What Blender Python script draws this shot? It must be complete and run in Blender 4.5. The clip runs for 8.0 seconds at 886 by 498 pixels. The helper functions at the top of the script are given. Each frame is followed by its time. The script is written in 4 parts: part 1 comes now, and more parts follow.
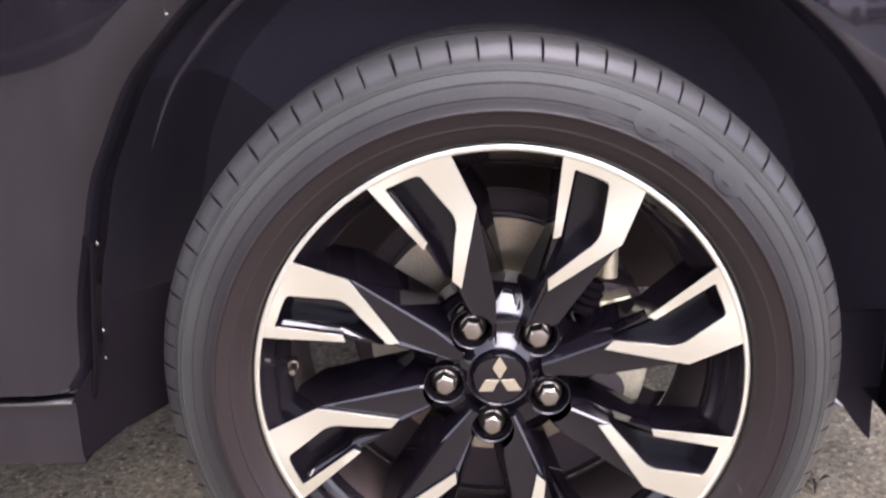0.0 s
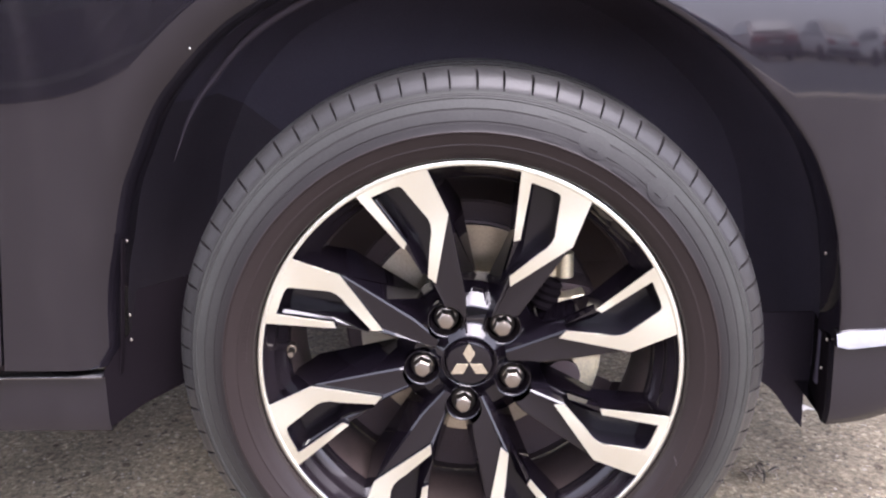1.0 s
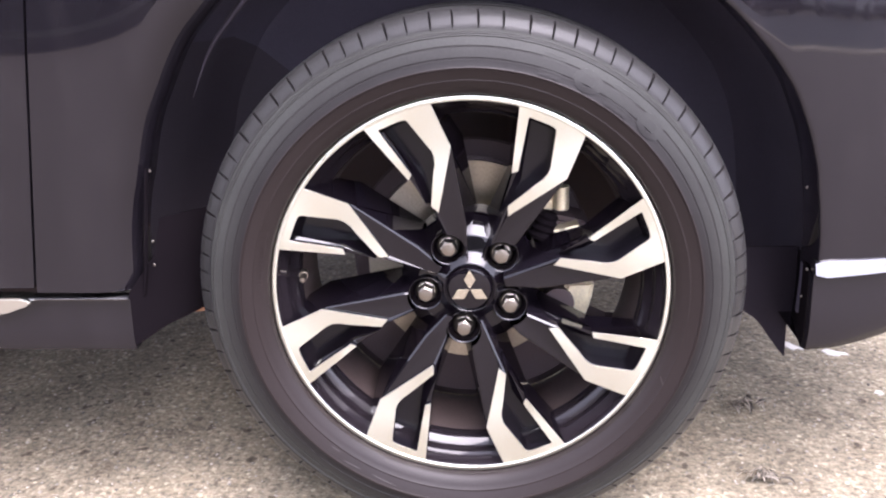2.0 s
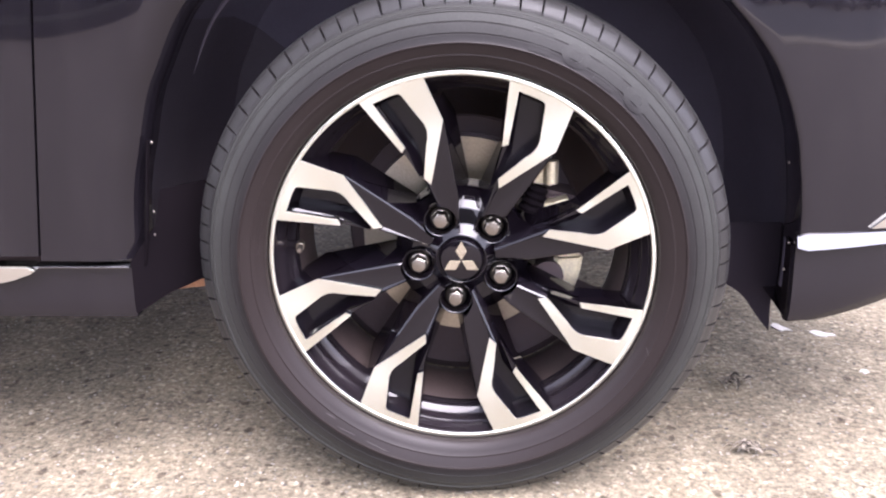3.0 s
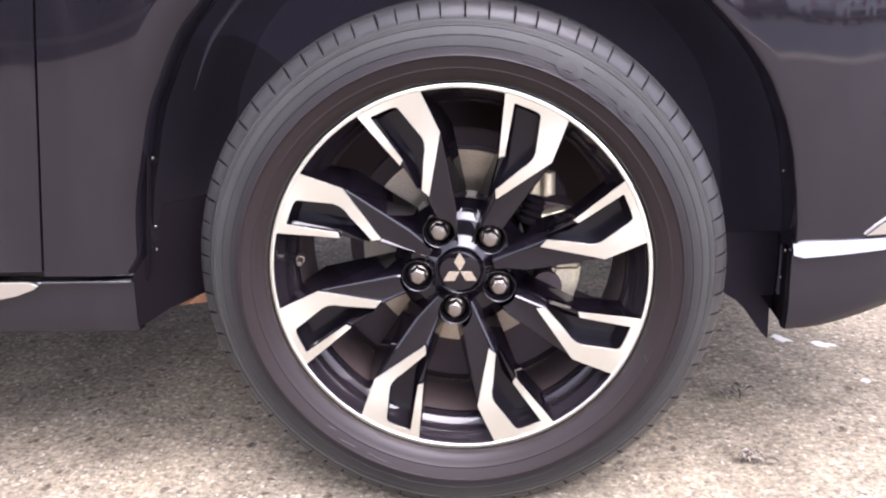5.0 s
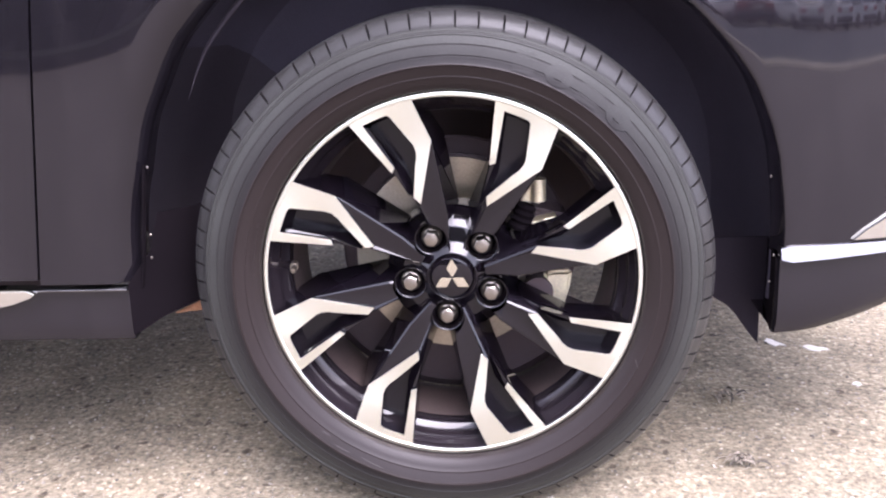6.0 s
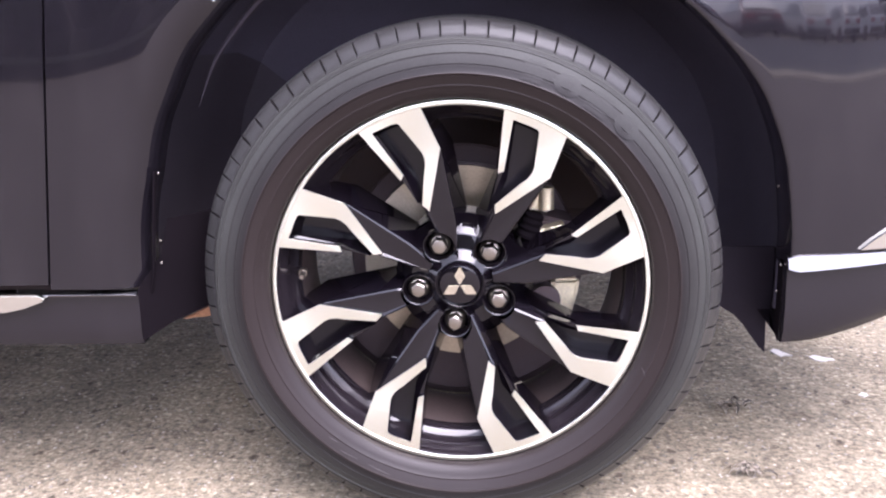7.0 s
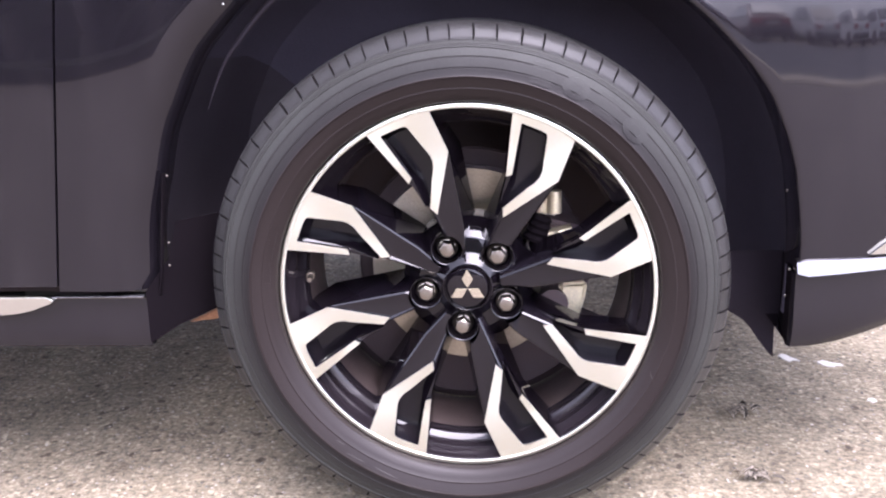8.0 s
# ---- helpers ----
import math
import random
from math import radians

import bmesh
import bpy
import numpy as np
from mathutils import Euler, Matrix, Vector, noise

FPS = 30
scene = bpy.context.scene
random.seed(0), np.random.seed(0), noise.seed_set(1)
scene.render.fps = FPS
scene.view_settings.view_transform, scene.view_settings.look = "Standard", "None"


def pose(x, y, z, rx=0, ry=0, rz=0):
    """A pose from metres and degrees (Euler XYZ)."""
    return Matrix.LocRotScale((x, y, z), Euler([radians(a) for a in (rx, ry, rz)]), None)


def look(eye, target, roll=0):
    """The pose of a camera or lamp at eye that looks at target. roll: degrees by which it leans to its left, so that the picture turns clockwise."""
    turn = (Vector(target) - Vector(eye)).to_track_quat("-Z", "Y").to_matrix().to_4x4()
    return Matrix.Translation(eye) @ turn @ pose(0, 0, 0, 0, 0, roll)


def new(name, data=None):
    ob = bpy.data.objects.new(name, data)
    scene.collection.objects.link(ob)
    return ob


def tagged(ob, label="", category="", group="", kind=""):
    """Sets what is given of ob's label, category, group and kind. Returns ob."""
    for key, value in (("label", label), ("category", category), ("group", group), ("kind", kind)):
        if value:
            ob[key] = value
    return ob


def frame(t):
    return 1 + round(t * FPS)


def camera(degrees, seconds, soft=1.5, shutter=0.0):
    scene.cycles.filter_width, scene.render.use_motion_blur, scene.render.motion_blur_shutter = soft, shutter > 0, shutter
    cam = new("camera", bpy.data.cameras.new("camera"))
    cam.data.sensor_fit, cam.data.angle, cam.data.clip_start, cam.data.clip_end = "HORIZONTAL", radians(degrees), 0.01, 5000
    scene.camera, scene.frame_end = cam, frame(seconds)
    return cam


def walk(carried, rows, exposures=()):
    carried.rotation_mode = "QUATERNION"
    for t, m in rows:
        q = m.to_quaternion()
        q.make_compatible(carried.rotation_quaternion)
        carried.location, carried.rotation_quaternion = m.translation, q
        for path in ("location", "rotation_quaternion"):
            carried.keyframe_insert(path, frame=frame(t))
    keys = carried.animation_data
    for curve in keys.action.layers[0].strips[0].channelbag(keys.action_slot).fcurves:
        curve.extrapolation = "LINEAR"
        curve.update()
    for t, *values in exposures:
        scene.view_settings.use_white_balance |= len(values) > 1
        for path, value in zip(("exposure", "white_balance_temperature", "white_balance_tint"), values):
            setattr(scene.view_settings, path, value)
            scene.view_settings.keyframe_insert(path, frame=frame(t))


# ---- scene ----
# ---- camera and path ----
cam = camera(52.05, 8.0, soft=2.1, shutter=0.35)
# seconds, eye x y z, yaw, pitch, roll
ROWS = [
    (0.0, -0.0303, -0.8541, 0.7421, 1.564, -17.455, -2.007),
    (0.2, -0.0165, -0.8942, 0.7440, 1.793, -15.679, -1.804),
    (0.5, -0.0020, -0.9513, 0.7550, 1.587, -15.989, -1.279),
    (0.7, 0.0058, -0.9796, 0.7610, 2.062, -15.768, -1.504),
    (1.0, 0.0123, -1.0049, 0.7593, 2.306, -15.837, -1.435),
    (1.2, 0.0156, -1.0231, 0.7571, 2.321, -16.133, -1.446),
    (1.5, 0.0176, -1.0520, 0.7571, 2.343, -17.092, -1.212),
    (1.7, 0.0200, -1.0656, 0.7509, 2.678, -18.055, -1.299),
    (2.8, 0.0358, -1.1175, 0.7193, 3.515, -17.906, -1.029),
    (3.0, 0.0376, -1.1243, 0.7171, 3.148, -18.149, -0.959),
    (3.5, 0.0430, -1.1334, 0.7146, 2.937, -17.761, -1.138),
    (4.0, 0.0409, -1.1282, 0.7092, 3.010, -17.622, -1.118),
    (4.2, 0.0396, -1.1304, 0.7079, 3.076, -17.529, -1.185),
    (5.3, 0.0493, -1.1392, 0.7072, 3.417, -16.644, -1.807),
    (5.5, 0.0510, -1.1403, 0.7084, 3.342, -16.687, -1.865),
    (6.0, 0.0555, -1.1496, 0.7104, 3.333, -16.346, -1.973),
    (6.5, 0.0538, -1.1508, 0.7099, 3.523, -15.933, -1.768),
    (7.0, 0.0510, -1.1558, 0.7098, 3.606, -15.754, -1.663),
    (7.5, 0.0505, -1.1577, 0.7090, 3.940, -15.556, -1.571),
    (8.0, 0.0489, -1.1565, 0.7081, 4.003, -15.453, -1.589),
]
EXPOSURES = [(0.0, 2.39, 5860, 27.2), (1.5, 2.45, 5830, 27.8), (3.0, 2.46, 5810, 28.6), (4.0, 2.46, 5790, 28.7), (8.0, 2.46, 5690, 30.8)]
walk(cam, [(t, pose(x, y, z, 90 + pitch, 0, yaw) @ pose(0, 0, 0, 0, 0, roll)) for t, x, y, z, yaw, pitch, roll in ROWS], EXPOSURES)

# ---- world and sun ----
SUN_FROM = Vector((0.30, -0.50, 1.0)).normalized()
world = bpy.data.worlds.new("world")
scene.world = world
world.use_nodes = True
wn = world.node_tree.nodes
sky = wn.new("ShaderNodeTexSky")
sky.sky_type, sky.sun_disc = "NISHITA", False
sky.sun_elevation = math.asin(SUN_FROM.z)
sky.sun_rotation = math.atan2(SUN_FROM.x, SUN_FROM.y)
sky.air_density, sky.dust_density, sky.ozone_density = 1.0, 2.0, 2.0
wn["Background"].inputs["Strength"].default_value = 0.15
# thin high cloud: the sky's blue washed out to near white
cloud = wn.new("ShaderNodeHueSaturation")
cloud.inputs["Saturation"].default_value = 0.12
world.node_tree.links.new(sky.outputs[0], cloud.inputs["Color"])
world.node_tree.links.new(cloud.outputs[0], wn["Background"].inputs["Color"])
sun = new("sun", bpy.data.lights.new("sun", "SUN"))
sun.data.energy, sun.data.angle, sun.data.color = 1.45, radians(48), (1.0, 0.92, 0.80)
sun.matrix_world = look(SUN_FROM * 20, (0, 0, 0))


# ---- materials ----
def material(name, base, rough=0.5, metal=0.0, coat=0.0, vary=0.25, scale=6.0, fine=90.0, bump=0.15, bump_size=0.002,
             tint=None, rough_vary=0.12, coat_rough=0.03, random_island=0.0, aniso=0.0, spec=0.5):
    """A procedural surface: base colour varied at a broad and a fine scale, uneven gloss and a fine relief."""
    m = bpy.data.materials.new(name)
    m.use_nodes = True
    nt, n = m.node_tree, m.node_tree.nodes
    bs = n["Principled BSDF"]
    co = n.new("ShaderNodeTexCoord")
    big, small = n.new("ShaderNodeTexNoise"), n.new("ShaderNodeTexNoise")
    big.inputs["Scale"].default_value, small.inputs["Scale"].default_value = scale, fine
    big.inputs["Detail"].default_value, small.inputs["Detail"].default_value = 4.0, 3.0
    for t in (big, small):
        nt.links.new(co.outputs["Object"], t.inputs["Vector"])
    other = tint or tuple(c * 0.55 for c in base)
    mix = n.new("ShaderNodeMix")
    mix.data_type = "RGBA"
    mix.inputs["A"].default_value, mix.inputs["B"].default_value = (*base, 1), (*other, 1)
    add = n.new("ShaderNodeMath")
    add.operation = "MULTIPLY_ADD"
    add.inputs[1].default_value, add.inputs[2].default_value = 0.5, 0.0
    nt.links.new(small.outputs["Fac"], add.inputs[0])
    su = n.new("ShaderNodeMath")
    su.operation = "MULTIPLY_ADD"
    su.inputs[1].default_value = 0.5
    nt.links.new(big.outputs["Fac"], su.inputs[0])
    nt.links.new(add.outputs[0], su.inputs[2])
    rg = n.new("ShaderNodeMapRange")
    rg.inputs["From Min"].default_value, rg.inputs["From Max"].default_value = 0.35, 0.65
    rg.inputs["To Min"].default_value, rg.inputs["To Max"].default_value = 0.0, vary
    nt.links.new(su.outputs[0], rg.inputs["Value"])
    nt.links.new(rg.outputs[0], mix.inputs["Factor"])
    colour = mix.outputs["Result"]
    if random_island:
        geo, hs = n.new("ShaderNodeNewGeometry"), n.new("ShaderNodeHueSaturation")
        r2 = n.new("ShaderNodeMapRange")
        r2.inputs["To Min"].default_value, r2.inputs["To Max"].default_value = 1 - random_island, 1 + random_island
        nt.links.new(geo.outputs["Random Per Island"], r2.inputs["Value"])
        nt.links.new(r2.outputs[0], hs.inputs["Value"])
        nt.links.new(colour, hs.inputs["Color"])
        colour = hs.outputs["Color"]
    nt.links.new(colour, bs.inputs["Base Color"])
    rr = n.new("ShaderNodeMapRange")
    rr.inputs["To Min"].default_value, rr.inputs["To Max"].default_value = max(rough - rough_vary, 0.02), min(rough + rough_vary, 1)
    nt.links.new(su.outputs[0], rr.inputs["Value"])
    nt.links.new(rr.outputs[0], bs.inputs["Roughness"])
    bs.inputs["Metallic"].default_value = metal
    bs.inputs["Coat Weight"].default_value, bs.inputs["Coat Roughness"].default_value = coat, coat_rough
    bs.inputs["Anisotropic"].default_value = aniso
    bs.inputs["Specular IOR Level"].default_value = spec
    if bump:
        bp = n.new("ShaderNodeBump")
        bp.inputs["Strength"].default_value, bp.inputs["Distance"].default_value = bump, bump_size
        nt.links.new(small.outputs["Fac"], bp.inputs["Height"])
        nt.links.new(bp.outputs[0], bs.inputs["Normal"])
    return m


def ground_material():
    """Worn tarmac: pale exposed aggregate, dark binder and pits, broad stains."""
    m = bpy.data.materials.new("worn tarmac")
    m.use_nodes = True
    nt, n = m.node_tree, m.node_tree.nodes
    bs, co = n["Principled BSDF"], n.new("ShaderNodeTexCoord")

    def tex(kind, **kw):
        t = n.new(kind)
        for k, v in kw.items():
            t.inputs[k].default_value = v
        nt.links.new(co.outputs["Object"], t.inputs["Vector"])
        return t

    def ramp(src, stops):
        r = n.new("ShaderNodeValToRGB")
        el = r.color_ramp.elements
        while len(el) < len(stops):
            el.new(0.5)
        for e, (p, c) in zip(el, stops):
            e.position, e.color = p, (*c, 1)
        nt.links.new(src, r.inputs[0])
        return r.outputs[0]

    def mix(a, b, fac, mode="MIX"):
        x = n.new("ShaderNodeMix")
        x.data_type, x.blend_type = "RGBA", mode
        nt.links.new(a, x.inputs["A"])
        nt.links.new(b, x.inputs["B"])
        if isinstance(fac, float):
            x.inputs["Factor"].default_value = fac
        else:
            nt.links.new(fac, x.inputs["Factor"])
        return x.outputs["Result"]

    chips = tex("ShaderNodeTexVoronoi", Scale=150.0)
    chips_d = tex("ShaderNodeTexVoronoi", Scale=110.0)
    sep = n.new("ShaderNodeSeparateColor")
    nt.links.new(chips.outputs["Color"], sep.inputs[0])
    stone = ramp(sep.outputs[0], [(0.0, (0.150, 0.128, 0.088)), (0.25, (0.215, 0.186, 0.128)), (0.85, (0.262, 0.229, 0.158)), (0.97, (0.470, 0.425, 0.300))])
    grit = tex("ShaderNodeTexNoise", Scale=150.0, Detail=3.0)
    binder = ramp(grit.outputs["Fac"], [(0.30, (0.132, 0.113, 0.078)), (0.5, (0.215, 0.187, 0.129)), (0.72, (0.310, 0.272, 0.188))])
    blot = tex("ShaderNodeTexNoise", Scale=38.0, Detail=4.0, Roughness=0.65)
    stone_mask = ramp(blot.outputs["Fac"], [(0.44, (0.20, 0.20, 0.20)), (0.60, (0.80, 0.80, 0.80))])
    stain = tex("ShaderNodeTexNoise", Scale=5.0, Detail=5.0, Roughness=0.65)
    # sparse dark pits of uneven shape
    bend = n.new("ShaderNodeVectorMath")
    bend.operation = "MULTIPLY_ADD"
    wob = tex("ShaderNodeTexNoise", Scale=60.0, Detail=2.0)
    nt.links.new(wob.outputs["Color"], bend.inputs[0])
    bend.inputs[1].default_value = (0.02, 0.02, 0.02)
    nt.links.new(co.outputs["Object"], bend.inputs[2])
    pit = n.new("ShaderNodeTexVoronoi")
    pit.inputs["Scale"].default_value = 33.0
    nt.links.new(bend.outputs[0], pit.inputs["Vector"])
    sp = n.new("ShaderNodeSeparateColor")
    nt.links.new(pit.outputs["Color"], sp.inputs[0])
    size = n.new("ShaderNodeMapRange")
    size.inputs["From Min"].default_value, size.inputs["From Max"].default_value = 0.30, 1.0
    size.inputs["To Min"].default_value, size.inputs["To Max"].default_value = -0.06, 0.22
    nt.links.new(sp.outputs[0], size.inputs["Value"])
    sub = n.new("ShaderNodeMath")
    sub.operation = "SUBTRACT"
    nt.links.new(pit.outputs["Distance"], sub.inputs[0])
    nt.links.new(size.outputs[0], sub.inputs[1])
    pits = ramp(sub.outputs[0], [(0.0, (0.17, 0.145, 0.135)), (0.12, (1, 1, 1))])
    col2 = mix(mix(binder, stone, stone_mask), ramp(stain.outputs["Fac"], [(0.34, (0.70, 0.68, 0.66)), (0.52, (1.0, 0.985, 0.97)), (0.72, (1.14, 1.11, 1.05))]), 1.0, "MULTIPLY")
    patch = tex("ShaderNodeTexNoise", Scale=16.0, Detail=3.0, Roughness=0.6)
    col2 = mix(col2, ramp(patch.outputs["Fac"], [(0.36, (0.84, 0.82, 0.80)), (0.52, (1.0, 1.0, 1.0)), (0.68, (1.10, 1.09, 1.07))]), 1.0, "MULTIPLY")
    mottle = tex("ShaderNodeTexNoise", Scale=85.0, Detail=5.0, Roughness=0.72)
    col2 = mix(col2, ramp(mottle.outputs["Fac"], [(0.36, (0.54, 0.54, 0.55)), (0.50, (0.97, 0.98, 1.00)), (0.64, (1.40, 1.40, 1.44))]), 1.0, "MULTIPLY")
    col2 = mix(col2, pits, 0.70, "MULTIPLY")
    nt.links.new(col2, bs.inputs["Base Color"])
    bs.inputs["Roughness"].default_value = 0.88
    bs.inputs["Specular IOR Level"].default_value = 0.3
    hsum = n.new("ShaderNodeMath")
    hsum.operation = "SUBTRACT"
    nt.links.new(grit.outputs["Fac"], hsum.inputs[0])
    nt.links.new(chips_d.outputs["Distance"], hsum.inputs[1])
    bp = n.new("ShaderNodeBump")
    bp.inputs["Strength"].default_value, bp.inputs["Distance"].default_value = 0.5, 0.003
    nt.links.new(hsum.outputs[0], bp.inputs["Height"])
    nt.links.new(bp.outputs[0], bs.inputs["Normal"])
    return m


PAINT = material("dark metallic car paint", (0.0065, 0.0053, 0.0074), 0.38, 0.0, coat=1.0, vary=0.25, scale=3.0, fine=900.0, bump=0.0, spec=0.05)
PLASTIC = material("black moulded plastic", (0.022, 0.021, 0.024), 0.55, vary=0.4, scale=8, fine=700, bump=0.2, bump_size=0.0006)
LINER = material("black felted arch liner", (0.066, 0.0590, 0.079), 0.8, vary=0.5, scale=7, fine=500, bump=0.35, bump_size=0.001, spec=0.2)
# darker copy of the liner: shade towards the rear put into its colour
LINER_SHADED = material("shaded black liner", (0.040, 0.034, 0.042), 0.7, vary=0.5, scale=7, fine=500, bump=0.2, bump_size=0.0006, spec=0.2)
FLAP = material("matt black rubber flap", (0.0066, 0.0050, 0.0062), 0.85, vary=0.4, scale=9, fine=400, bump=0.2, bump_size=0.0006, spec=0.03)
# shoulder rubber whose grey holds part of the sky's sheen as colour
SHEEN_RUBBER = material("grey shoulder rubber with painted sheen", (0.0385, 0.0392, 0.0352), 0.52, vary=0.75, scale=12, fine=420, bump=0.35, bump_size=0.0007, tint=(0.0215, 0.0212, 0.0193), spec=0.17)
FRONT_FLAP = material("black ribbed plastic flap", (0.015, 0.012, 0.016), 0.8, vary=0.4, scale=9, fine=400, bump=0.2, bump_size=0.0006, spec=0.1)
RUBBER = material("dusty black tyre rubber", (0.0128, 0.0092, 0.0084), 0.42, vary=0.6, scale=9, fine=420, bump=0.25, bump_size=0.0006, tint=(0.0185, 0.0132, 0.0122), spec=0.26)
TREAD = material("worn matt tread rubber", (0.0225, 0.0217, 0.0206), 0.38, vary=0.7, scale=14, fine=300, bump=0.3, bump_size=0.0008, tint=(0.0335, 0.0330, 0.0320), spec=0.38)
ALLOY = material("machined aluminium", (0.83, 0.86, 0.755), 0.30, 1.0, aniso=0.6, vary=0.35, scale=16, fine=600, bump=0.05, bump_size=0.0002, tint=(0.80, 0.77, 0.56), rough_vary=0.06)
GROOVE = material("matt black groove rubber", (0.0150, 0.0130, 0.0130), 0.7, vary=0.4, scale=20, fine=300, bump=0.2, bump_size=0.0006, spec=0.15)
GLOSS = material("gloss black wheel lacquer", (0.0036, 0.0027, 0.0042), 0.14, spec=0.0, coat=1.0, vary=0.3, scale=10, fine=500, bump=0.02, bump_size=0.0003)
CHROME = material("bright chrome", (0.76, 0.765, 0.70), 0.14, 1.0, vary=0.15, scale=12, fine=300, bump=0.02, bump_size=0.0003, rough_vary=0.05)
SATIN = material("satin chrome trim", (0.25, 0.245, 0.245), 0.22, 1.0, vary=0.5, scale=9, fine=200, bump=0.05, bump_size=0.0004, rough_vary=0.12)
POCKET = material("black lacquered casting", (0.0072, 0.0058, 0.0085), 0.20, vary=0.4, scale=20, fine=400, bump=0.05, bump_size=0.0004, spec=0.34)
STEEL = material("plated steel nut", (0.31, 0.28, 0.235), 0.33, 1.0, vary=0.3, scale=60, fine=500, bump=0.1, bump_size=0.0004)
BARREL = material("black lacquered barrel", (0.0135, 0.0108, 0.0128), 0.14, spec=0.0, coat=1.0, coat_rough=0.06, vary=0.3, scale=10, fine=500, bump=0.03, bump_size=0.0003)
DUSTY = material("brown brake-dusted barrel", (0.055, 0.039, 0.034), 0.6, vary=0.5, scale=30, fine=300, bump=0.15, bump_size=0.0005, tint=(0.030, 0.022, 0.020))
DISC = material("brushed brake disc iron", (0.60, 0.545, 0.425), 0.4, 1.0, aniso=0.7, vary=0.4, scale=25, fine=300, bump=0.15, bump_size=0.0004, tint=(0.25, 0.20, 0.14))
CAST = material("cast caliper metal", (0.82, 0.75, 0.52), 0.45, 0.8, vary=0.4, scale=40, fine=350, bump=0.4, bump_size=0.001, tint=(0.22, 0.19, 0.16))
DARKIRON = material("dark oily iron", (0.085, 0.066, 0.068), 0.6, 0.3, vary=0.5, scale=20, fine=250, bump=0.4, bump_size=0.001, tint=(0.10, 0.068, 0.062))
RUST = material("rusty orange steel", (0.50, 0.27, 0.15), 0.8, vary=0.6, scale=60, fine=300, bump=0.4, bump_size=0.001, tint=(0.2, 0.08, 0.04))
# turning marks run round the axle
for turned in (DISC, ALLOY):
    dn = turned.node_tree
    tan = dn.nodes.new("ShaderNodeTangent")
    tan.direction_type, tan.axis = "RADIAL", "Y"
    dn.links.new(tan.outputs[0], dn.nodes["Principled BSDF"].inputs["Tangent"])
# painted sheen grows outward over the sidewall, from dark to pale
rn = SHEEN_RUBBER.node_tree
flat, size, reach, sheen = (rn.nodes.new("ShaderNodeVectorMath"), rn.nodes.new("ShaderNodeVectorMath"), rn.nodes.new("ShaderNodeMapRange"), rn.nodes.new("ShaderNodeMix"))
flat.operation, size.operation, sheen.data_type = "MULTIPLY", "LENGTH", "RGBA"
flat.inputs[1].default_value = (1, 0, 1)
reach.inputs["From Min"].default_value, reach.inputs["From Max"].default_value = 0.279, 0.311
sheen.inputs["A"].default_value = (0.0085, 0.0068, 0.0070, 1)
rubber_in = rn.nodes["Principled BSDF"].inputs["Base Color"]
rn.links.new(rubber_in.links[0].from_socket, sheen.inputs["B"])
rn.links.new([x for x in rn.nodes if x.type == "TEX_COORD"][0].outputs["Object"], flat.inputs[0])
rn.links.new(flat.outputs[0], size.inputs[0])
rn.links.new(size.outputs["Value"], reach.inputs["Value"])
rn.links.new(reach.outputs[0], sheen.inputs["Factor"])
rn.links.new(sheen.outputs["Result"], rubber_in)
pn = PAINT.node_tree
smear, ramp_s = pn.nodes.new("ShaderNodeTexNoise"), pn.nodes.new("ShaderNodeMapRange")
smear.inputs["Scale"].default_value, smear.inputs["Detail"].default_value, smear.inputs["Distortion"].default_value = 5.0, 5.0, 1.2
ramp_s.inputs["From Min"].default_value, ramp_s.inputs["From Max"].default_value = 0.4, 0.7
ramp_s.inputs["To Min"].default_value, ramp_s.inputs["To Max"].default_value = 0.03, 0.055
pn.links.new(smear.outputs["Fac"], ramp_s.inputs["Value"])
pn.links.new(ramp_s.outputs[0], pn.nodes["Principled BSDF"].inputs["Coat Roughness"])
dust_map, dust, dust_r, dust_mix = (pn.nodes.new("ShaderNodeMapping"), pn.nodes.new("ShaderNodeTexNoise"), pn.nodes.new("ShaderNodeMapRange"), pn.nodes.new("ShaderNodeMix"))
dust_map.inputs["Rotation"].default_value, dust_map.inputs["Scale"].default_value = (0, radians(32), 0), (9.0, 9.0, 2.2)
dust.inputs["Scale"].default_value, dust.inputs["Detail"].default_value, dust.inputs["Distortion"].default_value = 2.0, 6.0, 0.8
dust_r.inputs["From Min"].default_value, dust_r.inputs["From Max"].default_value, dust_r.inputs["To Max"].default_value = 0.48, 0.76, 0.17
dust_mix.data_type = "RGBA"
dust_mix.inputs["B"].default_value = (0.037, 0.032, 0.034, 1)
bsdf_in = pn.nodes["Principled BSDF"].inputs["Base Color"]
pn.links.new(bsdf_in.links[0].from_socket, dust_mix.inputs["A"])
coat_tex = [x for x in pn.nodes if x.type == "TEX_COORD"][0]
pn.links.new(coat_tex.outputs["Object"], dust_map.inputs["Vector"])
pn.links.new(dust_map.outputs[0], dust.inputs["Vector"])
pn.links.new(dust.outputs["Fac"], dust_r.inputs["Value"])
pn.links.new(dust_r.outputs[0], dust_mix.inputs["Factor"])
pn.links.new(dust_mix.outputs["Result"], bsdf_in)
TARMAC = ground_material()


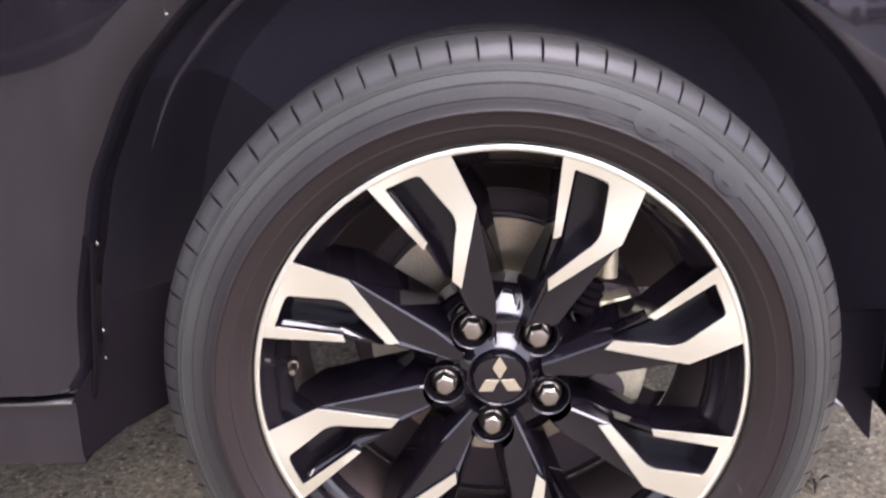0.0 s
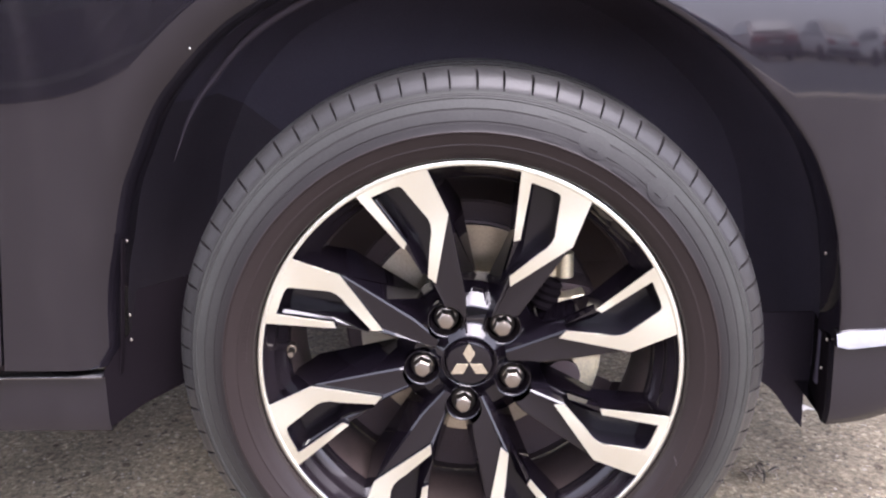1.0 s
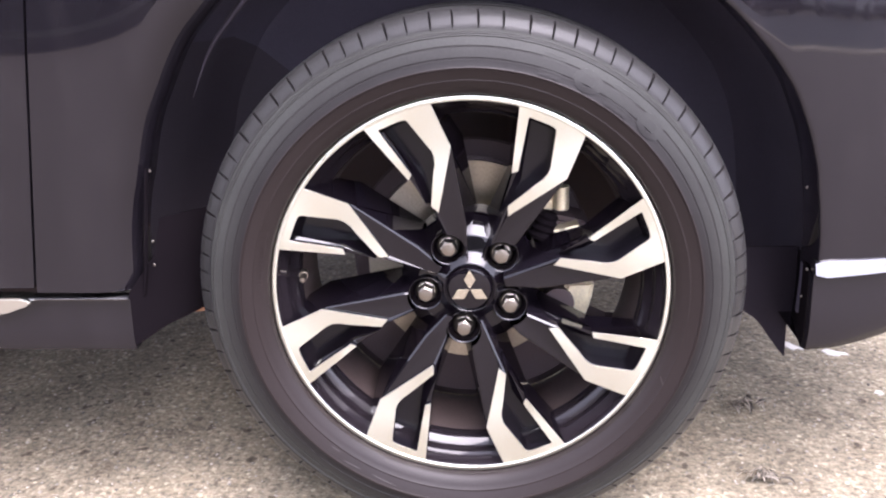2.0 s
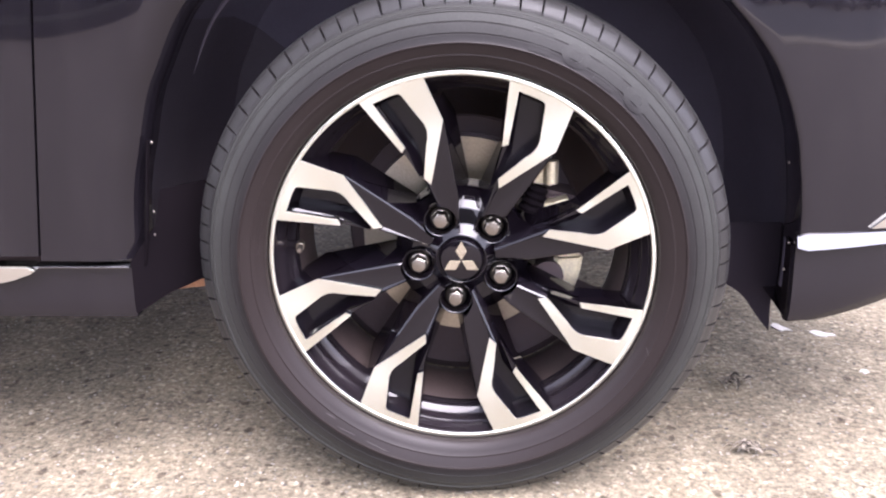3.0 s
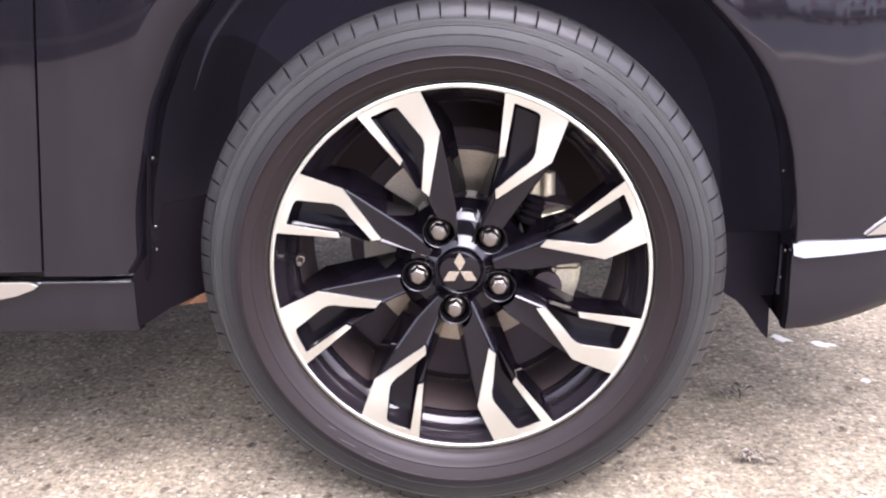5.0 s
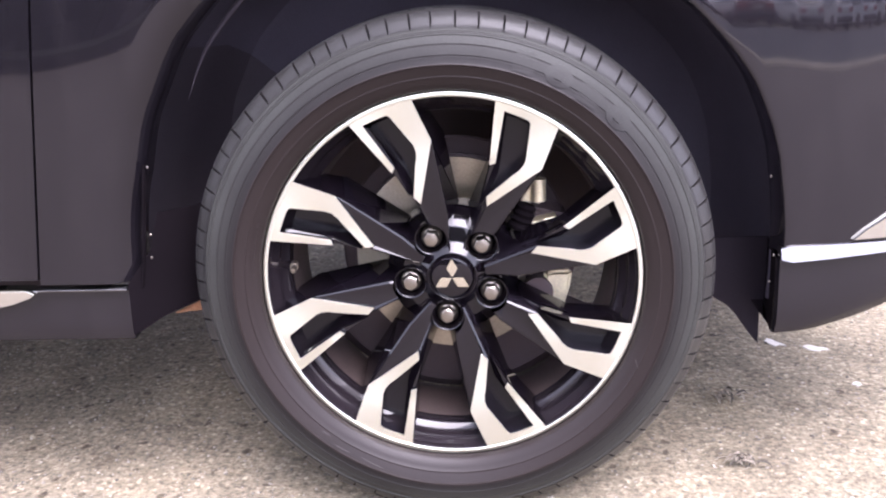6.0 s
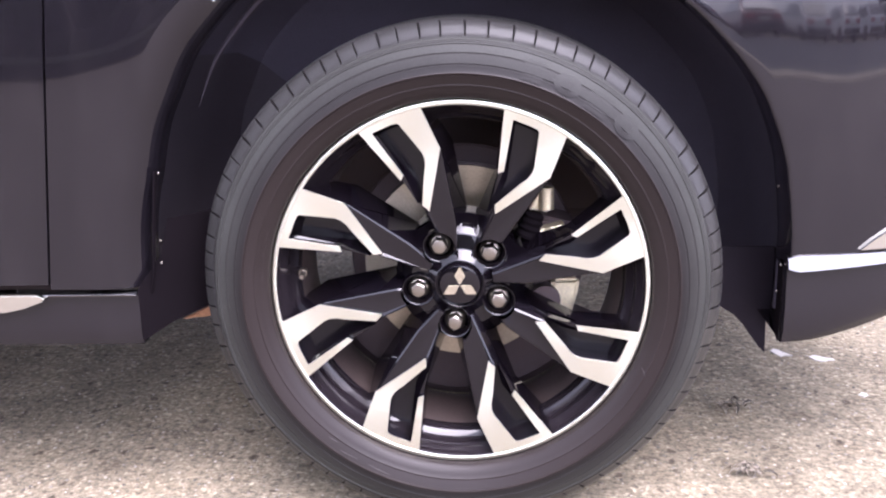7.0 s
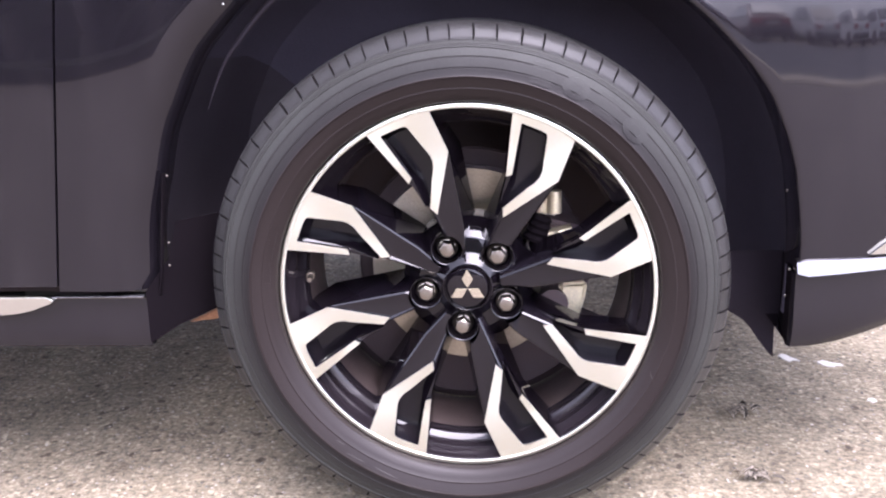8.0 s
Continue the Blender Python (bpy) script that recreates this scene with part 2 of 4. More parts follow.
# ---- mesh helpers ----
def link_mesh(name, bm, mat, parent=None, label="", smooth=None):
    bmesh.ops.recalc_face_normals(bm, faces=bm.faces)
    me = bpy.data.meshes.new(name)
    bm.to_mesh(me)
    bm.free()
    if smooth is not None:
        me.shade_smooth()
        me.set_sharp_from_angle(angle=radians(smooth))
    me.materials.append(mat)
    ob = new(name, me)
    if parent:
        ob.parent = parent
    if label:
        ob["label"] = label
    return ob


def part(name, bm, mat, parent, label="", smooth=30):
    return link_mesh(name, bm, mat, parent, label, smooth)


def repeat(ob, m):
    """Another part on the same mesh."""
    o = ob.copy()
    scene.collection.objects.link(o)
    o.matrix_basis = m
    return o


def lathe(profile, seg=96, closed=False, start=0.0, sweep=360.0):
    """Spins (radius, y) pairs round the y axis."""
    bm = bmesh.new()
    full = sweep >= 360
    cols = seg if full else seg + 1
    rings = []
    for j in range(cols):
        a = radians(start + sweep * j / seg)
        rings.append([bm.verts.new((r * math.cos(a), y, r * math.sin(a))) for r, y in profile])
    k = len(profile)
    for j in range(seg):
        a, b = rings[j], rings[(j + 1) % cols]
        for i in range(k if closed else k - 1):
            bm.faces.new((a[i], a[(i + 1) % k], b[(i + 1) % k], b[i]))
    if not closed:
        bmesh.ops.remove_doubles(bm, verts=bm.verts, dist=1e-6)
    return bm


def prism(outline, y0, y1, bm=None):
    """A solid between two y planes; outline holds (x, z) pairs, y0 and y1 numbers or functions of (x, z)."""
    bm = bm or bmesh.new()
    f0 = y0 if callable(y0) else lambda x, z: y0
    f1 = y1 if callable(y1) else lambda x, z: y1
    a = [bm.verts.new((x, f0(x, z), z)) for x, z in outline]
    b = [bm.verts.new((x, f1(x, z), z)) for x, z in outline]
    bm.faces.new(a)
    bm.faces.new(b[::-1])
    for i in range(len(a)):
        j = (i + 1) % len(a)
        bm.faces.new((a[i], b[i], b[j], a[j]))
    return bm


def box(x0, x1, y0, y1, z0, z1, bevel=0.0, seg=2, bm=None):
    out = bm or bmesh.new()
    b = bmesh.new()
    bmesh.ops.create_cube(b, size=1, matrix=Matrix.LocRotScale(((x0 + x1) / 2, (y0 + y1) / 2, (z0 + z1) / 2), None, (x1 - x0, y1 - y0, z1 - z0)))
    if bevel:
        bmesh.ops.bevel(b, geom=b.edges[:], offset=bevel, segments=seg, affect="EDGES", profile=0.5)
    if bm is None:
        out.free()
        return b
    me = bpy.data.meshes.new("tmp")
    b.to_mesh(me)
    b.free()
    out.from_mesh(me)
    bpy.data.meshes.remove(me)
    return out


def rod(p, q, r, seg=16, r2=None, bm=None):
    bm = bm or bmesh.new()
    p, q = Vector(p), Vector(q)
    m = Matrix.Translation((p + q) / 2) @ (q - p).to_track_quat("Z", "Y").to_matrix().to_4x4()
    bmesh.ops.create_cone(bm, cap_ends=True, segments=seg, radius1=r, radius2=r if r2 is None else r2, depth=(q - p).length, matrix=m)
    return bm


def span(a, b, n):
    return [a + (b - a) * i / (n - 1) for i in range(n)]


def polar(r, a):
    return r * math.cos(radians(a)), r * math.sin(radians(a))


def rot_y(deg):
    return Matrix.Rotation(radians(deg), 4, "Y")


# ---- ground ----
def build_ground():
    bm = bmesh.new()
    bmesh.ops.create_grid(bm, x_segments=2, y_segments=2, size=400)
    tagged(link_mesh("ground", bm, TARMAC), "worn pale tarmac yard with gritty aggregate and dark pits", "ground", kind="structure")
    # added darker ground sheet out to the kerb, dims what paint and alloy mirror
    m = material("dark mirrored ground", (0.168, 0.141, 0.111), 0.85, vary=0.3, scale=0.8, fine=60, bump=0.3, bump_size=0.003)
    bm = bmesh.new()
    low = [bm.verts.new((x, y, -0.05)) for x, y in ((-40, -0.085), (10, -0.085), (10, -3.75), (-40, -17.1))]
    up = [bm.verts.new((v.co.x, v.co.y, 0.006)) for v in low]
    bm.faces.new(up)
    for i in range(4):
        bm.faces.new((low[i], low[(i + 1) % 4], up[(i + 1) % 4], up[i]))
    tagged(link_mesh("lane", bm, m), "added dark ground sheet that dims the car's reflections", "lane", kind="structure")


build_ground()

# ---- the car ----
HUB_Z = 0.3366
NUT_A = 45.7
car = tagged(new("car"), "dark metallic estate car with a two-tone alloy wheel, parked on tarmac", "car")


def side_y(x):
    """Plan of the body side: straight along the doors, rounding off towards the nose."""
    return -0.047 + 0.16 * max(0.0, x + 0.1) ** 2 + 0.5 * max(0.0, x - 0.45) ** 2


def body_y(x, z):
    """Side surface: slightly convex, leaning in above the wheel."""
    past = (x - 0.383) * 0.842 + (z - 0.709) * 0.539  # beyond the joint of wing and bumper the side turns away faster
    return side_y(x) + 0.20 * max(0.0, z - 0.62) ** 2 + 0.03 * max(0.0, 0.42 - z) ** 2 + 0.02 * max(0.0, past)


def arch_r(a):
    """Radius of the wheel opening by angle in degrees."""
    knots = [(-20, 0.438), (0, 0.430), (9, 0.434), (15, 0.4375), (20.5, 0.443), (26.5, 0.447), (33, 0.451), (45, 0.4500), (52, 0.4505), (90, 0.459), (122, 0.461), (135, 0.452), (147, 0.436), (160, 0.420), (175, 0.415), (200, 0.424)]
    for (a0, r0), (a1, r1) in zip(knots, knots[1:]):
        if a0 <= a <= a1:
            s = (a - a0) / (a1 - a0)
            return r0 + (r1 - r0) * (3 * s * s - 2 * s ** 3) * 0.5 + (r1 - r0) * s * 0.5
    return 0.43


def seam_x(z):
    return -0.5405 + 0.1255 * (z - 0.351)


def build_fender():
    x1, z0, z1 = 0.86, 0.345, 0.98
    bm = bmesh.new()
    cols = []
    steps = 150
    corner_r = math.degrees(math.atan2(z1 - HUB_Z, x1))
    corner_l = math.degrees(math.atan2(z1 - HUB_Z, seam_x(z1) + 0.0012))
    for a in sorted(span(1.2, 178.9, steps + 1) + [corner_r, corner_l]):
        c, s = math.cos(radians(a)), math.sin(radians(a))
        reach = []
        if c > 0:
            reach.append(x1 / c)
        if c < 0:
            reach.append((seam_x(HUB_Z) + 0.0012) / (c - 0.1255 * s))
        if s > 0:
            reach.append((z1 - HUB_Z) / s)
        far = min(reach)
        ra = arch_r(a)
        col = []
        roll = 0.006 + 0.038 * (0.5 - 0.5 * math.tanh(4 * c))
        soft = lambda d: 1.65 * (0.5 - 0.5 * math.tanh(4 * c)) * max(0.0, 0.16 - d) ** 3
        for d, back in ((0.004, 0.075), (0.001, 0.045)):
            x, z = (ra + d) * c, HUB_Z + (ra + d) * s
            col.append(bm.verts.new((x, body_y(x, z) + back, z)))
        for k in range(7):
            t = k / 6 * math.pi / 2
            d = roll * (1 - math.cos(t))
            x, z = (ra + d) * c, HUB_Z + (ra + d) * s
            col.append(bm.verts.new((x, body_y(x, z) + soft(d) + 0.7 * roll * (1 - math.sin(t)), z)))
        for k in range(1, 19):
            r = ra + roll + (far - ra - roll) * (k / 18) ** 1.3
            x, z = r * c, HUB_Z + r * s
            z = max(z, z0)
            col.append(bm.verts.new((x, body_y(x, z) + soft(r - ra), z)))
        cols.append(col)
    for p, q in zip(cols, cols[1:]):
        for i in range(len(p) - 1):
            bm.faces.new((p[i], p[i + 1], q[i + 1], q[i]))
    part("fender", bm, PAINT, car, "dark glossy front wing with a rolled arch edge", 40)


def sheet(xs, zs, yfun, shift=lambda x, z: x):
    """A curved panel with a small thickness."""
    bm = bmesh.new()
    g = [[bm.verts.new((shift(x, z), yfun(x, z), z)) for z in zs] for x in xs]
    for i in range(len(xs) - 1):
        for j in range(len(zs) - 1):
            bm.faces.new((g[i][j], g[i + 1][j], g[i + 1][j + 1], g[i][j + 1]))
    bmesh.ops.recalc_face_normals(bm, faces=bm.faces)
    edge = [e for e in bm.edges if e.is_boundary]
    got = bmesh.ops.extrude_edge_only(bm, edges=edge)
    for v in [v for v in got["geom"] if isinstance(v, bmesh.types.BMVert)]:
        v.co.y += 0.018
    return bm


def build_body():
    build_fender()
    # door
    bm = sheet(span(-1.6, -0.5425, 24), span(0.353, 0.98, 22), body_y, lambda x, z: x + (0.1255 * (z - 0.351)) * max(0, (x + 1.6) / 1.057))
    part("door", bm, PAINT, car, "dark glossy front door with a tight shut line", 40)
    # dark gap behind the shut line
    part("door_seal", prism([(-0.60, 0.345), (-0.5, 0.345), (-0.42, 0.98), (-0.52, 0.98)], -0.018, 0.02), PLASTIC, car)
    # sill under door and wing
    bm = sheet(span(-3.2, -0.424, 40), span(0.268, 0.337, 8), lambda x, z: side_y(x) + 0.004 - 0.055 * (0.337 - z) + 2.2 * max(0, 0.285 - z) ** 1.5)
    part("sill", bm, PAINT, car, "dark glossy sill panel", 40)
    # bright line along the sill top
    part("sill_edge", box(-0.55, -0.424, -0.0515, -0.03, 0.3380, 0.3408, 0.0010), SATIN, car, "thin bright edge strip")
    # sill garnish tapering to a point
    pts = [(-2.6, 0.343), (-0.555, 0.3425), (-0.543, 0.338), (-0.549, 0.333), (-0.575, 0.3235), (-0.60, 0.318), (-0.64, 0.315), (-2.6, 0.315)]
    bm = prism(pts, lambda x, z: -0.059 + 0.25 * abs(z - 0.335), -0.03)
    bmesh.ops.bevel(bm, geom=[e for e in bm.edges], offset=0.0015, segments=2, affect="EDGES")
    part("sill_garnish", bm, CHROME, car, "bright metal sill garnish tapering to a point")
    # bumper corner under the strip
    zs = span(0.0, 1.0, 14)

    def low(x):
        return 0.247 + 0.42 * max(0.0, x - 0.46) ** 1.35

    bm = bmesh.new()
    g = []
    for x in span(0.4275, 0.86, 30):
        g.append([bm.verts.new((x, side_y(x) + 0.002 - 0.007 * (1 - s) + 0.010 * (1 - s) ** 6, low(x) + (0.352 - low(x)) * s)) for s in zs])
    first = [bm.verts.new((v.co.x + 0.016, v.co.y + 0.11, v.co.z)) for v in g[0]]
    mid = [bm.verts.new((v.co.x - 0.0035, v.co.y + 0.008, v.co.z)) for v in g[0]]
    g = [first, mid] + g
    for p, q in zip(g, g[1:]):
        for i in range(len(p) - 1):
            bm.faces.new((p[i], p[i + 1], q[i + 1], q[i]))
    for p, q in zip(g[2:], g[3:]):
        a, b = bm.verts.new(p[0].co + Vector((0, 0.2, 0.01))), bm.verts.new(q[0].co + Vector((0, 0.2, 0.01)))
        bm.faces.new((p[0], q[0], b, a))
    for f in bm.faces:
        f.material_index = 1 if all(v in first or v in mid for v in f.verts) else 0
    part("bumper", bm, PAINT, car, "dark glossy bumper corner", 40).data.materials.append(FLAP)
    # bright strip on the bumper
    bm = bmesh.new()
    g = []
    for x in span(0.4265, 0.86, 30):
        s = (x - 0.4265) / 0.125
        top, bot = 0.3722 - 0.0050 * s, 0.3446 + 0.0034 * s
        if x < 0.43:
            top -= 0.004
            bot += 0.006
        y = side_y(x)
        g.append([bm.verts.new((x, y + dy, bot + (top - bot) * k)) for k, dy in ((0, 0.012), (0.04, -0.003), (0.12, -0.0085), (0.5, -0.0060), (0.88, -0.0030), (0.96, 0.002), (1, 0.012))])
    for p, q in zip(g, g[1:]):
        for i in range(len(p) - 1):
            bm.faces.new((p[i], p[i + 1], q[i + 1], q[i]))
    bm.faces.new(g[0])
    part("bumper_strip", bm, SATIN, car, "bright chrome strip along the bumper", 35)
    # bright corner of the lamp surround above the strip
    bm = prism([(0.5256, 0.3708), (0.62, 0.3672), (0.62, 0.4200), (0.5900, 0.4075), (0.5639, 0.3940), (0.5430, 0.3830)], lambda x, z: side_y(x) - 0.0045 - 0.06 * (z - 0.3700), lambda x, z: side_y(x) + 0.01)
    part("lamp_surround", bm, CHROME, car, "bright chrome lamp surround")
    # shell: bonnet, cabin, floor pan and far side, plain
    prof = [(0.84, 0.36), (0.86, 0.75), (0.80, 0.92), (0.40, 1.02), (-0.30, 1.08), (-0.95, 1.58), (-1.6, 1.66), (-3.0, 1.60), (-3.45, 1.10), (-3.5, 0.40)]
    bm = bmesh.new()
    ys = (0.10, 0.16, 1.56, 1.68)
    rows = []
    for i, y in enumerate(ys):
        inset = 0.03 if i in (0, 3) else 0.0
        rows.append([bm.verts.new((x * (1 - inset * 0.4), y + (0.16 if z > 1.2 and i < 2 else -0.16 if z > 1.2 else 0), z - inset)) for x, z in prof])
    for p, q in zip(rows, rows[1:]):
        for i in range(len(p) - 1):
            bm.faces.new((p[i], p[i + 1], q[i + 1], q[i]))
    bm.faces.new(rows[-1])
    part("body_shell", bm, PAINT, car, smooth=35)
    # cabin side, plain
    pts = [(-0.26, 1.03), (-0.95, 1.575), (-1.6, 1.655), (-3.0, 1.595), (-3.42, 1.10), (-3.42, 1.03)]
    bm = prism(pts, lambda x, z: 0.125 + 0.16 * (z - 1.03) / 0.6, lambda x, z: 0.165 + 0.16 * (z - 1.03) / 0.6)
    part("cabin_side", bm, PAINT, car, smooth=35)
    # the tyres out of sight, plain
    for x, y in ((-2.67, 0.07), (-2.67, 1.55), (0.0, 1.55)):
        t = part("tyre", lathe([(0.0, -0.08), (0.24, -0.10), (0.31, -0.11), (0.33, -0.09), (0.336, 0.0), (0.33, 0.09), (0.31, 0.11), (0.24, 0.10), (0.0, 0.08)], 48), RUBBER, car)
        t.location = (x, y, HUB_Z)
    # shoulder from the side panels up to the shell
    bm = sheet(span(-3.4, 0.84, 50), [0.978, 1.0, 1.02, 1.03], lambda x, z: body_y(x, 0.98) + 4.0 * (z - 0.978) + 30 * (z - 0.978) ** 2)
    part("shoulder", bm, PAINT, car, smooth=40)
    # rear side, plain
    bm = sheet(span(-3.45, -1.604, 30), span(0.353, 0.98, 12), body_y)
    part("rear_side", bm, PAINT, car, smooth=40)
    # floor pan
    bm = box(-3.4, -0.50, 0.02, 1.66, 0.30, 0.36, 0.01)
    box(-0.50, 0.50, 0.34, 1.30, 0.30, 0.36, 0.01, bm=bm)
    box(0.50, 0.80, 0.16, 1.55, 0.29, 0.36, 0.01, bm=bm)
    part("floor_pan", bm, DARKIRON, car, smooth=30)


def build_liner():
    """The dark moulded lining of the wheel opening with its inner wall."""
    bm = bmesh.new()
    cols = []
    prof = [(0.010, 0.050), (0.003, 0.060), (0.004, 0.070), (0.012, 0.080), (0.022, 0.12), (0.016, 0.20), (0.010, 0.30), (-0.02, 0.345), (-0.16, 0.36)]
    n = 120
    for j in range(n + 1):
        a = -8 + (183 - -8) * j / n
        ra = arch_r(a)
        c, s = math.cos(radians(a)), math.sin(radians(a))
        col = []
        for k, (dr, y) in enumerate(prof):
            r = ra + dr
            x, z = r * c, HUB_Z + r * s
            y0 = body_y(x, z) if k < 4 else -0.03
            col.append(bm.verts.new((x, y0 + y, max(z, 0.26))))
        cols.append(col)
    rear = bmesh.new()
    for j, (p, q) in enumerate(zip(cols, cols[1:])):
        for i in range(len(prof) - 1):
            quad = (p[i], p[i + 1], q[i + 1], q[i])
            if j < 93:
                bm.faces.new(quad)
            else:
                rear.faces.new([rear.verts.new(v.co) for v in quad])
    for v in [v for v in bm.verts if not v.link_faces]:
        bm.verts.remove(v)
    bmesh.ops.remove_doubles(rear, verts=rear.verts, dist=1e-5)
    part("arch_liner", bm, LINER, car, "black felted arch liner", 50)
    # rear of the same lining, split off to take the shaded colour
    part("liner_rear_shaded", rear, LINER_SHADED, car, "rear of the black arch liner, coloured darker for shade", 50)
    # moulded fold along the rear of the lining, fading out towards its foot
    bm = bmesh.new()
    rings = []
    for j in range(25):
        a = 112 + 34 * j / 24
        thick = 0.0050 * (1 - (j / 24) ** 2) + 0.0004
        c, s = math.cos(radians(a)), math.sin(radians(a))
        ring = []
        for k in range(10):
            t = 2 * math.pi * k / 10
            r = arch_r(a) - 0.006 - 0.010 * (j / 24) + thick * math.cos(t)
            ring.append(bm.verts.new((r * c, 0.055 + 1.6 * thick * math.sin(t), HUB_Z + r * s)))
        rings.append(ring)
    for p, q in zip(rings, rings[1:]):
        for k in range(10):
            bm.faces.new((p[k], p[(k + 1) % 10], q[(k + 1) % 10], q[k]))
    part("liner_fold", bm, LINER_SHADED, car, smooth=60)
    # inner wall of the wheel well
    bm = prism([polar(0.47, a) for a in span(0, 180, 24)], 0.335, 0.36)
    for v in bm.verts:
        v.co.z += HUB_Z + 0.02
    part("well_wall", bm, DARKIRON, car)
    # fixing flange along the rear edge and its clips
    bm = bmesh.new()
    rows = []
    for z, x in ((0.50, -0.389), (0.47, -0.393), (0.42, -0.399), (0.37, -0.405), (0.335, -0.411)):
        rows.append([bm.verts.new((x + dx, y, z)) for dx, y in ((-0.0022, -0.026), (-0.0010, -0.0305), (0.0004, -0.0305), (0.0020, -0.026))])
    for p, q in zip(rows, rows[1:]):
        for i in range(3):
            bm.faces.new((p[i], p[i + 1], q[i + 1], q[i]))
    part("flange", bm, FLAP, car, "black flange edge", 40)
    clip = None
    for x, y, z in ((-0.384, -0.029, 0.497), (-0.392, -0.027, 0.407), (-0.397, -0.020, 0.374), (-0.400, 0.014, 0.319), (0.4135, 0.016, 0.4577), (0.4235, 0.014, 0.352), (0.4215, 0.018, 0.3142)):
        bm = bmesh.new()
        bmesh.ops.create_uvsphere(bm, u_segments=14, v_segments=8, radius=0.0019)
        bmesh.ops.scale(bm, vec=(0.8, 0.5, 1), verts=bm.verts)
        o = part("clip", bm, STEEL, car, "small bright fixing clip") if clip is None else repeat(clip, Matrix())
        clip = clip or o
        o.matrix_basis = Matrix.Translation((x, y, z))
    # deflector flaps hanging in front of and behind the wheel
    out = [(-0.424, 0.345), (-0.424, 0.274), (-0.418, 0.2755), (-0.394, 0.2870), (-0.376, 0.2905), (-0.350, 0.2960), (-0.345, 0.430), (-0.390, 0.430), (-0.398, 0.385)]
    bm = prism(out, lambda x, z: -0.047 + 1.2 * (x + 0.427), lambda x, z: -0.043 + 1.2 * (x + 0.427))
    part("rear_flap", bm, FLAP, car, "black rubber deflector flap")
    out = [(0.456, 0.345), (0.456, 0.25), (0.441, 0.245), (0.4405, 0.187), (0.432, 0.196), (0.42, 0.212), (0.407, 0.231), (0.394, 0.245), (0.373, 0.258), (0.35, 0.268), (0.352, 0.345)]
    bm = prism(out, lambda x, z: 0.112 + 0.1 * (z - 0.187), lambda x, z: 0.116 + 0.1 * (z - 0.187))
    part("front_flap", bm, FRONT_FLAP, car, "black rubber deflector flap")
    # rusty bracket on the underside behind the wheel
    bm = prism([(-0.50, 0.176), (-0.46, 0.182), (-0.36, 0.196), (-0.36, 0.222), (-0.40, 0.219), (-0.455, 0.197)], 0.298, 0.312)
    bmesh.ops.bevel(bm, geom=bm.edges[:], offset=0.003, segments=2, affect="EDGES")
    part("bracket", bm, RUST, car, "rusty orange steel bracket")


def build_chip():
    """A pale stone chip by the edge of the arch."""
    bm = bmesh.new()
    bmesh.ops.create_uvsphere(bm, u_segments=10, v_segments=6, radius=0.0011)
    bmesh.ops.scale(bm, vec=(1, 0.35, 0.8), verts=bm.verts)
    o = part("stone_chip", bm, CHROME, car, "tiny pale stone chip")
    o.location = (-0.2885, -0.0365, 0.7080)


build_body()
build_liner()
build_chip()


# ---- the wheel ----
def face_y(r):
    return -0.0257 - 0.0073 * (r - 0.112) / 0.1287


